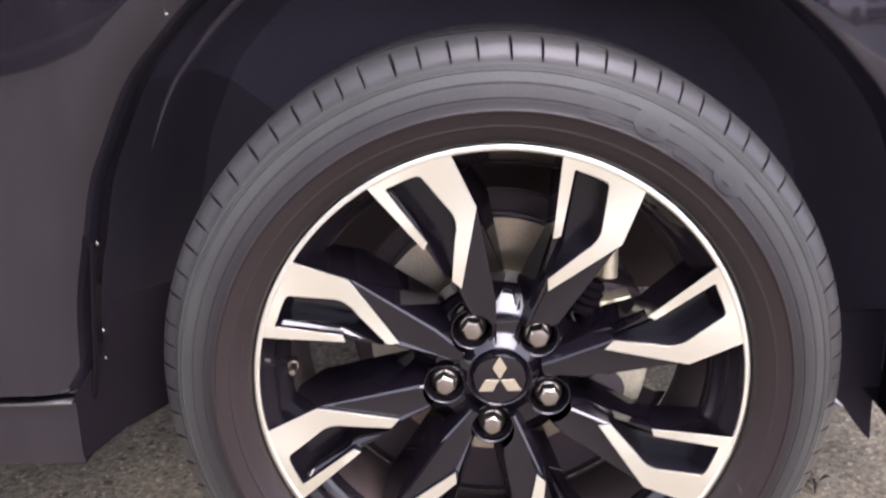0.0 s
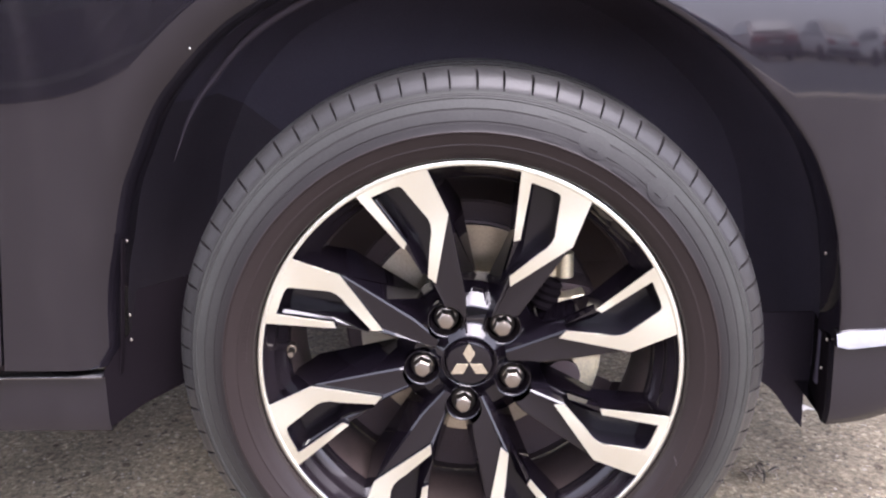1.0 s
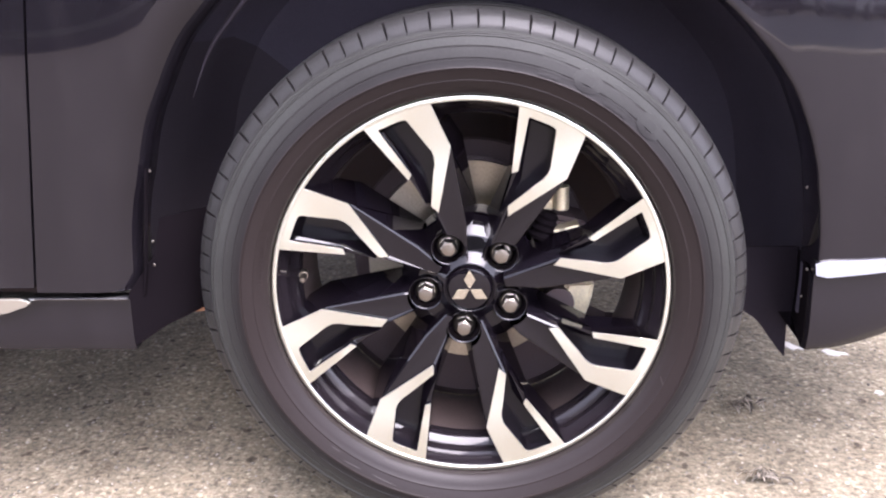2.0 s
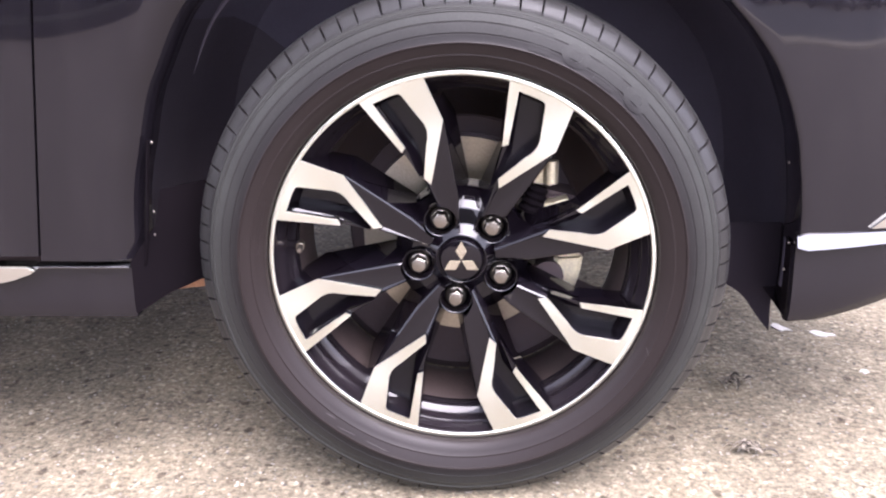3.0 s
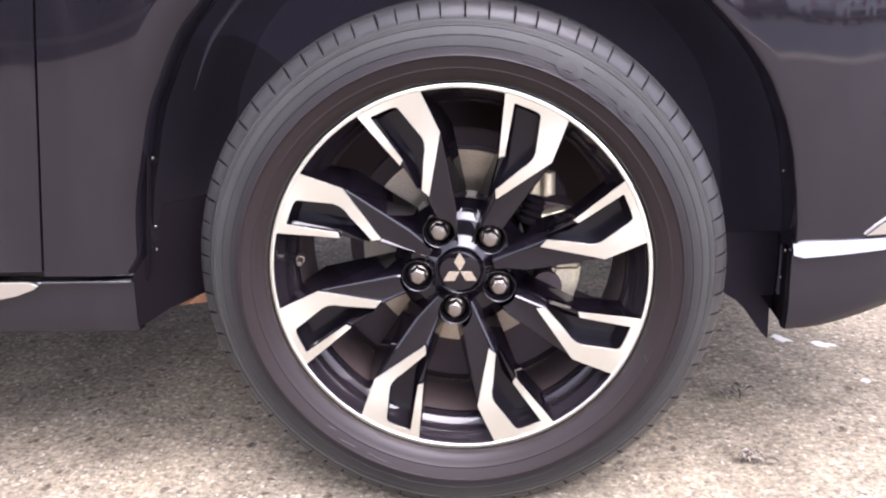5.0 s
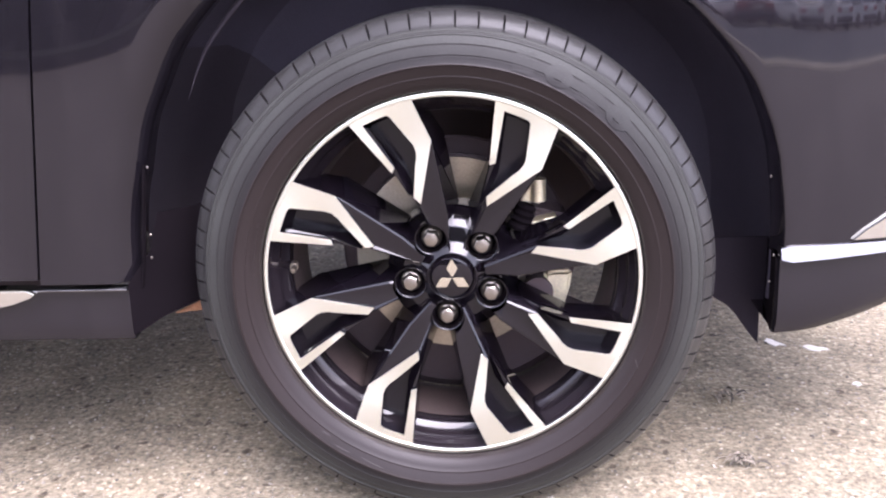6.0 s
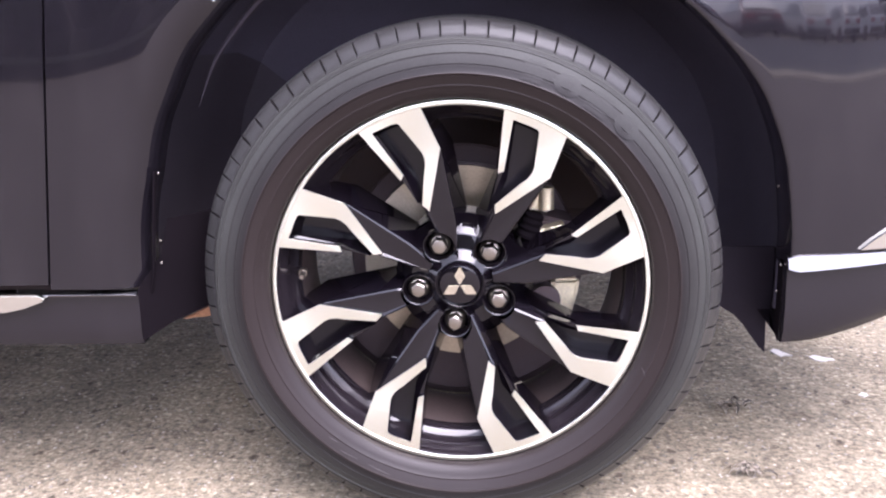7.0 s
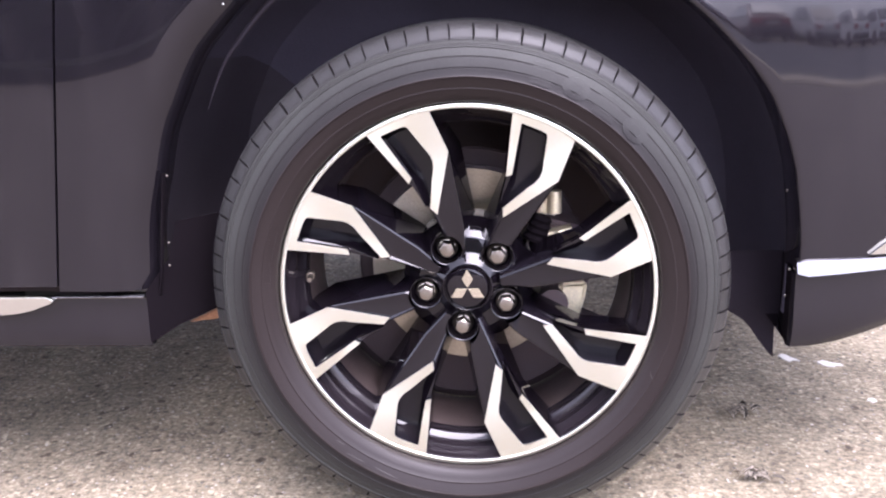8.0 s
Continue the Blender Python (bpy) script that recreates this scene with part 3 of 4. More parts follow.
def build_tyre(parent):
    half = [(0.2478, -0.0280), (0.2483, -0.0350), (0.2502, -0.0408), (0.2545, -0.0449), (0.2600, -0.0483), (0.2645, -0.0503), (0.2652, -0.0510),
            (0.2662, -0.0512), (0.2670, -0.0510), (0.2740, -0.0540), (0.2788, -0.0558), (0.2796, -0.0574), (0.2810, -0.0576), (0.2820, -0.0568),
            (0.2895, -0.0570), (0.2903, -0.0562), (0.2913, -0.0561), (0.2920, -0.0567), (0.3020, -0.0549), (0.3028, -0.0541), (0.3038, -0.0538),
            (0.3049, -0.0542), (0.3140, -0.0510), (0.3150, -0.0518), (0.3164, -0.0512), (0.3172, -0.0499), (0.3184, -0.0492), (0.3192, -0.0494), (0.3212, -0.0482),
            (0.3222, -0.0462), (0.3280, -0.0405), (0.3340, -0.0325), (0.3390, -0.0235), (0.3422, -0.0140), (0.3440, -0.0040), (0.3447, 0.0080),
            (0.3447, 0.0105), (0.3370, 0.0115), (0.3370, 0.0185), (0.3450, 0.0195), (0.3457, 0.0420), (0.3380, 0.0430), (0.3380, 0.0520), (0.3460, 0.0530)]
    half = [(r, y + 0.24 * max(0.0, min(r, 0.322) - 0.282) * (1.0 if r < 0.33 else max(0.0, (0.3447 - r) / 0.0147))) for r, y in half]
    mid = 0.062
    prof = half + [(r, 2 * mid - y) for r, y in reversed(half)]
    first = next(i for i, (r, y) in enumerate(half) if r >= 0.3222)
    widths = [(0.84, 0.84, 0.92, 1.0, 1.0, 1.16, 1.06, 1.12, 0.95, 1.04, 0.88, 1.16)[i % 12] for i in range(78)]
    begin = [sum(widths[:i]) / sum(widths) * 360 for i in range(79)]
    pitches, fracs = 78, (0.0, 0.025, 0.095, 0.120, 0.42, 0.72)
    bm = bmesh.new()
    rings = []
    for p in range(pitches):
        for k, f in enumerate(fracs):
            ring = []
            for i, (r, y) in enumerate(prof):
                lean = 0.0
                depth = 0.0
                if first <= i <= len(half) - 9:
                    s = (i - first) / (len(half) - 9 - first)
                    lean = 0.16 * s * s
                    if k in (1, 2) and 0.10 < s < 0.66:
                        depth = 0.0105 * math.sin(math.pi * (s - 0.06) / 0.64)
                slot = 0.060 + (f - 0.060) * (0.62 + 0.30 * min(1.0, s / 0.40)) if k < 4 and first <= i <= len(half) - 9 else f
                a = radians(begin[p] + (slot + lean) * (begin[p + 1] - begin[p]))
                rr = r - depth * 0.8
                yy = y + depth * 0.5 if i < len(half) else y
                x, z = rr * math.cos(a), rr * math.sin(a)
                # the loaded tyre stands flat on the ground and swells a little there
                if z < -0.22:
                    w = min(1.0, (-z - 0.22) / 0.09) * max(0.0, 1 - abs(x) / 0.22)
                    side = 1 if y < mid else -1
                    yy -= side * 0.006 * w * max(0.0, 1 - abs(r - 0.30) / 0.06)
                ring.append(bm.verts.new((x, yy, max(z, -HUB_Z + 0.0005))))
            rings.append(ring)
    n = len(rings)
    for j in range(n):
        a, b = rings[j], rings[(j + 1) % n]
        for i in range(len(prof) - 1):
            f = bm.faces.new((a[i], a[i + 1], b[i + 1], b[i]))
            f.material_index = 1 if first <= i < len(prof) - 1 - first else 2 if prof[i][0] > 0.2815 else 0
            if i < len(half) and prof[i][0] in (0.2903, 0.3028, 0.3164):
                f.material_index = 3  # moulded lines round the sidewall
            # notches coloured darker than the tread around them
            if 0.10 < (i - first) / (len(half) - 9 - first) < 0.60 and j % len(fracs) < 3:
                f.material_index = 3
    tyre = part("tyre", bm, RUBBER, parent, "dusty black road tyre with notched shoulder", 28)
    tyre.data.materials.append(TREAD)
    tyre.data.materials.append(SHEEN_RUBBER)
    tyre.data.materials.append(GROOVE)
    return tyre


def build_marks(parent):
    """Raised maker's marks on the sidewall, as plain blocks."""
    def wall_y(r):
        return -0.0567 + 0.0058 * max(0.0, (r - 0.2905) / 0.0235) + 0.24 * max(0.0, r - 0.282)
    for a0, a1, hollow in ((73.5, 68.5, 0), (66.0, 59.0, 1), (57.0, 51.0, 0), (49.0, 42.0, 1)):
        bm = bmesh.new()
        outer = [(0.3090, a) for a in span(a0, a1, 8)] + [(0.2835, a) for a in span(a1, a0, 8)]
        q = [polar(r, a) for r, a in outer]
        vs = [bm.verts.new((x, wall_y(math.hypot(x, z)) - 0.0011, z)) for x, z in q]
        if hollow:
            m = (a0 + a1) / 2
            inner = [polar(0.2962 + 0.0062 * math.sin(t), m + (a0 - a1) * 0.22 * math.cos(t)) for t in span(0, 2 * math.pi * 15 / 16, 16)]
            rim = [polar(0.2962 + 0.0128 * math.sin(t), m + (a0 - a1) * 0.5 * math.cos(t)) for t in span(0, 2 * math.pi * 15 / 16, 16)]
            bm.clear()
            u = [bm.verts.new((x, wall_y(math.hypot(x, z)) - 0.0011, z)) for x, z in inner]
            w = [bm.verts.new((x, wall_y(math.hypot(x, z)) - 0.0011, z)) for x, z in rim]
            for i in range(16):
                j = (i + 1) % 16
                bm.faces.new((u[i], u[j], w[j], w[i]))
        else:
            for i in range(7):
                bm.faces.new((vs[i], vs[i + 1], vs[14 - i], vs[15 - i]))
        edge = [e for e in bm.edges if e.is_boundary]
        got = bmesh.ops.extrude_edge_only(bm, edges=edge)
        for v in [v for v in got["geom"] if isinstance(v, bmesh.types.BMVert)]:
            v.co.y += 0.0032
        part("sidewall_mark", bm, SHEEN_RUBBER, parent, "raised block of moulded rubber", 40)


SCUFF = material("grey rubber scuff", (0.06, 0.054, 0.05), 0.8, vary=0.5, scale=200, fine=900, bump=0.2, bump_size=0.0003)


def low_wall_y(r):
    """Sidewall face between the rim and the first raised line."""
    return -0.0415 - (r - 0.2490) * 0.0146 / 0.0298 - 0.0014 * math.sin(math.pi * min(1.0, (r - 0.249) / 0.0298))


def build_small_marks(parent):
    """Tiny moulded writing, as plain bars, and a few scuffs."""
    rng = random.Random(21)
    a = 176.0
    for _ in range(14):
        w = rng.choice((0.5, 0.7, 0.9))
        bm = bmesh.new()
        rows = []
        for aa in (a, a - w):
            rows.append([bm.verts.new((*polar(r, aa), 0)) for r in (0.2560, 0.2605)])
        for row in rows:
            for v in row:
                r = math.hypot(v.co.x, v.co.y)
                v.co = (v.co.x, low_wall_y(r) - 0.0006, v.co.y)
        bm.faces.new((rows[0][0], rows[0][1], rows[1][1], rows[1][0]))
        got = bmesh.ops.extrude_edge_only(bm, edges=bm.edges[:])
        for v in [v for v in got["geom"] if isinstance(v, bmesh.types.BMVert)]:
            v.co.y += 0.0016
        part("sidewall_writing", bm, RUBBER, parent)
        a -= w + 0.45
    for a0, a1, r0, r1 in ((-23.6, -25.6, 0.2580, 0.2660), (228.0, 231.0, 0.2700, 0.2690), (233.0, 238.5, 0.2755, 0.2740), (242.0, 249.0, 0.2735, 0.2760), (262.0, 266.0, 0.2720, 0.2710)):
        bm = bmesh.new()
        rows = []
        for i in range(9):
            t = i / 8
            r, aa = r0 + (r1 - r0) * t, a0 + (a1 - a0) * t
            w = 0.0005 * math.sin(math.pi * (0.1 + 0.8 * t))
            row = []
            for d, up in ((-w, 0.0), (0, 0.00035), (w, 0.0)):
                x, z = polar(r + d, aa)
                row.append(bm.verts.new((x, low_wall_y(r + d) - 0.0003 - up, z)))
            rows.append(row)
        for p, q in zip(rows, rows[1:]):
            for j in range(2):
                bm.faces.new((p[j], q[j], q[j + 1], p[j + 1]))
        part("scuff", bm, SCUFF, parent, "pale scuff on the rubber")


def build_rim():
    prof = [(0.2460, -0.0285), (0.2455, -0.0320), (0.2445, -0.0322), (0.2430, -0.0318), (0.2412, -0.0314), (0.2402, -0.0305), (0.2398, -0.0290), (0.2388, -0.0235), (0.2378, -0.0205),
            (0.2317, -0.0135), (0.2306, -0.0112), (0.2298, -0.0040), (0.2290, -0.0020), (0.2222, 0.0054), (0.2196, 0.0082), (0.2185, 0.0240), (0.2230, 0.0240), (0.2330, 0.0050), (0.2400, 0.0050), (0.2430, -0.0200)]
    bm = lathe(prof, 160, closed=True)
    wheel = part("wheel", bm, BARREL, car, "gloss black and machined silver alloy wheel", 40)
    wheel.location = (0, 0, HUB_Z)
    inner = [(0.2185, 0.0242), (0.2150, 0.0400), (0.2130, 0.0950), (0.2160, 0.1150), (0.2270, 0.1280), (0.2300, 0.1450), (0.2420, 0.1490), (0.2450, 0.1570),
             (0.2480, 0.1560), (0.2450, 0.1430), (0.2340, 0.1380), (0.2200, 0.1180), (0.2190, 0.0500), (0.2230, 0.0242)]
    part("inner_barrel", lathe(inner, 120, closed=True), DUSTY, wheel, "brown brake-dusted inner barrel", 40)
    return wheel


def spoke_outline():
    """Front outline of one forked spoke, (x, z) pairs: thick arm with a knee, thin arm, band at the rim."""
    pts = [polar(0.2435, 100.2), polar(0.2413, 100.2)]
    pts += [polar(0.187, 96.1), polar(0.110, 109.2), polar(0.1208, 112.0)]
    pts += [polar(0.160, 104.9), polar(0.169, 103.5), polar(0.178, 103.0), polar(0.186, 103.35), polar(0.2275, 107.95), polar(0.2297, 108.4), polar(0.2307, 109.0)]
    pts += [polar(0.2312, a) for a in (110.5, 112, 113.5, 115)] + [polar(0.2318, 116.6), polar(0.2308, 116.95)]
    pts += [polar(0.1660, 114.0), polar(0.1612, 116.2), polar(0.2413, 120.4), polar(0.2435, 120.4)]
    pts += [polar(0.2435, a) for a in span(118.5, 102.0, 9)]
    return pts


def carve(obs, wheel, radius):
    """Cuts the five nut pockets out of the given parts."""
    cutter = bmesh.new()
    for i in range(5):
        x, z = polar(0.05715, NUT_A + 72 * i)
        bmesh.ops.create_cone(cutter, cap_ends=True, segments=40, radius1=radius, radius2=radius, depth=0.075,
                              matrix=Matrix.Translation((x, -0.0135, z)) @ Matrix.Rotation(radians(90), 4, "X"))
    cut = link_mesh("cutter", cutter, GLOSS, wheel)
    for ob in obs:
        mod = ob.modifiers.new("holes", "BOOLEAN")
        mod.operation, mod.object, mod.solver = "DIFFERENCE", cut, "EXACT"
        fair = ob.modifiers.new("fair", "WEIGHTED_NORMAL")
        fair.weight, fair.keep_sharp = 90, True
    dg = bpy.context.evaluated_depsgraph_get()
    for ob in obs:
        done = bpy.data.meshes.new_from_object(ob.evaluated_get(dg))
        ob.modifiers.clear()
        ob.data = done
    bpy.data.objects.remove(cut)


def build_spokes(wheel):
    out = spoke_outline()
    # dark body of the spoke
    bm = bmesh.new()

    def v(r, a, y):
        x, z = polar(r, a)
        return bm.verts.new((x, y, z))

    def top(x, z):
        return face_y(math.hypot(x, z)) + 0.0022

    tops = [bm.verts.new((x, top(x, z), z)) for x, z in out]
    bm.faces.new(tops)
    k, t1, t2 = tops[2], tops[3], tops[4]
    slot = tops[4:18]
    n1, n2 = tops[18], tops[19]
    r1, r2 = tops[0:2], tops[20:22]
    # wedge running from the knee to the hub
    hk, hm, hn = v(0.086, 92.0, -0.0195), v(0.070, 111.0, -0.0170), v(0.084, 114.2, 0.002)
    ik, im, i_n = v(0.046, 93.0, -0.0125), v(0.045, 109.5, -0.0115), v(0.046, 114.5, 0.008)
    ks = bm.verts.new(k.co + Vector((0, 0.0036, 0)))
    ts = bm.verts.new(t1.co + Vector((0, 0.0036, 0)))
    bm.faces.new((k, t1, ts, ks))
    bm.faces.new((ks, ts, hm))
    bm.faces.new((ks, hm, hk))
    bm.faces.new((t1, t2, hm, ts))
    bm.faces.new((hk, hm, im, ik))
    # pocket between the arms, with its floor and the channel down to the hub
    floor = []
    for p in slot + [n1]:
        r = math.hypot(p.co.x, p.co.z)
        d = 0.034 if r > 0.15 else 0.028
        floor.append(bm.verts.new((p.co.x, p.co.y + d, p.co.z)))
    n2f = bm.verts.new((n2.co.x, n2.co.y + 0.018, n2.co.z))
    ring = slot + [n1]
    inside = []
    for a, b, c, d in zip(ring, ring[1:], floor[1:], floor):
        inside.append(bm.faces.new((a, b, c, d)))
    inside.append(bm.faces.new((n1, n2, n2f, floor[-1])))
    inside.append(bm.faces.new(floor[1:]))
    ch = v(0.100, 113.8, 0.008)
    inside.append(bm.faces.new((floor[0], floor[1], floor[-1], n2f, ch)))
    inside.append(bm.faces.new((t2, floor[0], ch, hn, hm)))
    inside.append(bm.faces.new((hm, hn, i_n, im)))
    for f in inside:
        f.material_index = 1
    # outer flanks
    def back(p, y, wider=0.0):
        r, a = math.hypot(p.co.x, p.co.z), math.atan2(p.co.z, p.co.x)
        return bm.verts.new((r * math.cos(a + wider / r), y, r * math.sin(a + wider / r)))
    kb, hkb, r1b, ikb = back(k, 0.042, -0.012), back(hk, 0.048, -0.014), back(tops[1], 0.034, -0.003), back(ik, 0.05)
    bm.faces.new((tops[1], k, kb, r1b))
    bm.faces.new((k, ks, hk, hkb, kb))
    bm.faces.new((hk, ik, ikb, hkb))
    n2b, chb, hnb, r2b, inb = back(n2, 0.023, 0.002), back(ch, 0.045, 0.010), back(hn, 0.048, 0.013), back(tops[20], 0.026, 0.003), back(i_n, 0.05)
    bm.faces.new((tops[20], n2, n2f, n2b, r2b))
    bm.faces.new((n2f, ch, chb, n2b))
    bm.faces.new((ch, hn, hnb, chb))
    bm.faces.new((hn, i_n, inb, hnb))
    bm.faces.new((r1b, kb, hkb, ikb, inb, hnb, chb, n2b, r2b))
    bm.faces.new([tops[1], tops[0]] + tops[:21:-1] + [tops[21], tops[20], r2b, r1b])
    bm.faces.new((ik, im, i_n, inb, ikb))
    bmesh.ops.recalc_face_normals(bm, faces=bm.faces)
    ridges = [bm.edges.get(pair) for pair in ((ks, hk), (hk, ik), (hm, im), (t2, hm))]
    bmesh.ops.bevel(bm, geom=ridges, offset=0.0020, offset_type="OFFSET", segments=1, profile=0.5, affect="EDGES", clamp_overlap=True, material=0)
    bm.normal_update()
    bmesh.ops.triangulate(bm, faces=[f for f in bm.faces if len(f.verts) > 4], ngon_method="EAR_CLIP")
    body = part("spoke", bm, GLOSS, wheel, "gloss black forked spoke", 180)
    body.data.materials.append(POCKET)
    bev = body.modifiers.new("bevel", "BEVEL")
    bev.width, bev.segments, bev.limit_method, bev.angle_limit = 0.0008, 2, "ANGLE", radians(25)
    # machined face laid on it
    bm = prism(out, lambda x, z: face_y(math.hypot(x, z)), lambda x, z: face_y(math.hypot(x, z)) + 0.0030)
    bm.normal_update()
    bmesh.ops.triangulate(bm, faces=[f for f in bm.faces if len(f.verts) > 4], ngon_method="EAR_CLIP")
    face = part("machined_face", bm, ALLOY, wheel, "bright machined aluminium spoke face", 25)
    bev = face.modifiers.new("bevel", "BEVEL")
    bev.width, bev.segments, bev.limit_method, bev.angle_limit = 0.0006, 2, "ANGLE", radians(40)
    # stepped ledge along the thin arm, running on towards the hub
    def brink(r):
        return 114.0 + 2.95 * (r - 0.166) / 0.0648 if r > 0.166 else 114.4 + 1.6 * (r - 0.122) / 0.044

    def ledge_y(x, z):
        r, a = math.hypot(x, z), math.degrees(math.atan2(z, x))
        return face_y(r) + 0.0075 + 0.95 * max(0.0, radians(brink(r) - a) * r)

    edge = [polar(r, brink(r)) for r in span(0.226, 0.167, 6)] + [polar(r, brink(r)) for r in span(0.1655, 0.124, 5)]
    inner = [polar(0.124, 112.2), polar(0.140, 111.4), polar(0.152, 110.6), polar(0.160, 111.2), polar(0.166, 112.5)] + [polar(r, brink(r) - 1.25 * 0.17 / r) for r in span(0.172, 0.226, 5)]
    bm = prism(edge + inner, ledge_y, 0.012)
    bmesh.ops.triangulate(bm, faces=[f for f in bm.faces if len(f.verts) > 4], ngon_method="EAR_CLIP")
    ledge = part("pocket_ledge", bm, GLOSS, wheel, "gloss black step in the spoke pocket", 30)
    spokes = [body]
    for i in range(1, 8):
        repeat(ledge, rot_y(45 * i))
        spokes.append(repeat(body, rot_y(45 * i)))
        repeat(face, rot_y(45 * i))
    carve(spokes, wheel, 0.0222)
    # machined ring at the rim edge
    ring = [(0.2405, -0.0322), (0.2405, -0.0336), (0.2412, -0.0343), (0.2425, -0.0344), (0.2455, -0.0340), (0.2468, -0.0335), (0.2475, -0.0325), (0.2476, -0.0290), (0.2450, -0.0290)]
    part("rim_lip", lathe(ring, 180, closed=True), ALLOY, wheel, "bright machined rim edge", 50)


def build_hub(wheel):
    prof = [(0.0, 0.001), (0.0300, 0.001), (0.0306, -0.0058), (0.0320, -0.0068), (0.0335, -0.0062), (0.0440, 0.0030), (0.0465, 0.0042), (0.0640, 0.0060), (0.0668, 0.0078), (0.0870, 0.0262), (0.0890, 0.0300), (0.0900, 0.0360), (0.092, 0.062), (0.0, 0.062)]
    hub = part("hub", lathe(prof, 96), GLOSS, wheel, "gloss black wheel hub", 30)
    # bosses round the nut pockets
    carve([hub], wheel, 0.0190)
    funnel = [(0.0122, 0.014), (0.0165, 0.0095), (0.0180, 0.0050), (0.0186, 0.0020), (0.0194, 0.0002), (0.0206, -0.0014), (0.0216, -0.0018), (0.0224, -0.0010), (0.0228, 0.0008), (0.0229, 0.03)]
    boss = part("nut_boss", lathe(funnel, 48), GLOSS, wheel, "gloss black nut pocket rim", 50)
    nut = bmesh.new()
    rings = []
    for r, y, hexed in ((0.0146, 0.016, 0), (0.0146, 0.0095, 0), (0.0132, 0.0075, 0), (0.0122, 0.0065, 0), (0.0120, 0.0060, 1), (0.0118, -0.0030, 1), (0.0110, -0.0048, 0.8), (0.0094, -0.0060, 0.2), (0.0082, -0.0068, 0), (0.0050, -0.0074, 0), (0.0, -0.0076, 0)):
        row = []
        for j in range(24):
            a = j * 15
            flat = math.cos(radians(30)) / math.cos(radians(a % 60 - 30)) if hexed else 1.0
            rr = r * (1 + (flat - 1) * hexed)
            x, z = polar(rr, a + 10)
            row.append(nut.verts.new((x, y, z)))
        rings.append(row)
    for p, q in zip(rings, rings[1:]):
        for j in range(24):
            nut.faces.new((p[j], p[(j + 1) % 24], q[(j + 1) % 24], q[j]))
    bmesh.ops.remove_doubles(nut, verts=nut.verts, dist=1e-6)
    nut_ob = part("lug_nut", nut, STEEL, wheel, "worn plated steel wheel nut", 20)
    for i in range(5):
        x, z = polar(0.05715, NUT_A + 72 * i)
        m = Matrix.Translation((x, 0, z))
        tw = m @ rot_y(17 * i)
        if i == 0:
            boss.matrix_basis, nut_ob.matrix_basis = m, tw
        else:
            repeat(boss, m)
            repeat(nut_ob, tw)
    # centre cap
    cap = [(0.0, -0.0120), (0.0235, -0.0117), (0.0262, -0.0108), (0.0280, -0.0086), (0.0288, -0.0050), (0.0291, -0.0035), (0.0298, -0.0050), (0.0306, -0.0052), (0.0312, 0.004)]
    part("centre_cap", lathe(cap, 72), GLOSS, wheel, "gloss black centre cap", 30)
    s = 0.0148
    first = None
    for ang in (90, 210, 330):
        if first is None:
            pts = [polar(0.0006, ang), polar(s, ang - 30), polar(s * math.sqrt(3), ang), polar(s, ang + 30)]
            bm = prism(pts, -0.0133, -0.0105)
            bmesh.ops.bevel(bm, geom=bm.edges[:], offset=0.0004, segments=2, affect="EDGES")
            first = part("emblem_diamond", bm, CHROME_WARM, wheel, "pale gold metal diamond")
        else:
            repeat(first, rot_y(90 - ang))
    # valve
    bm = rod((-0.2135, 0.010, 0.0135), (-0.2115, -0.010, 0.0130), 0.0042, 16)
    rod((-0.2150, 0.016, 0.0135), (-0.2130, 0.004, 0.0133), 0.0058, 16, bm=bm)
    rod((-0.2115, -0.010, 0.0130), (-0.2113, -0.0125, 0.0130), 0.0042, 16, 0.0030, bm=bm)
    part("valve_stem", bm, STEEL, wheel, "small metal tyre valve")


CHROME_WARM = material("pale gold emblem metal", (0.74, 0.70, 0.56), 0.24, 1.0, vary=0.2, scale=60, fine=500, bump=0.05, bump_size=0.0002)
wheel = build_rim()
build_tyre(wheel)
build_marks(wheel)
build_small_marks(wheel)
build_spokes(wheel)
build_hub(wheel)


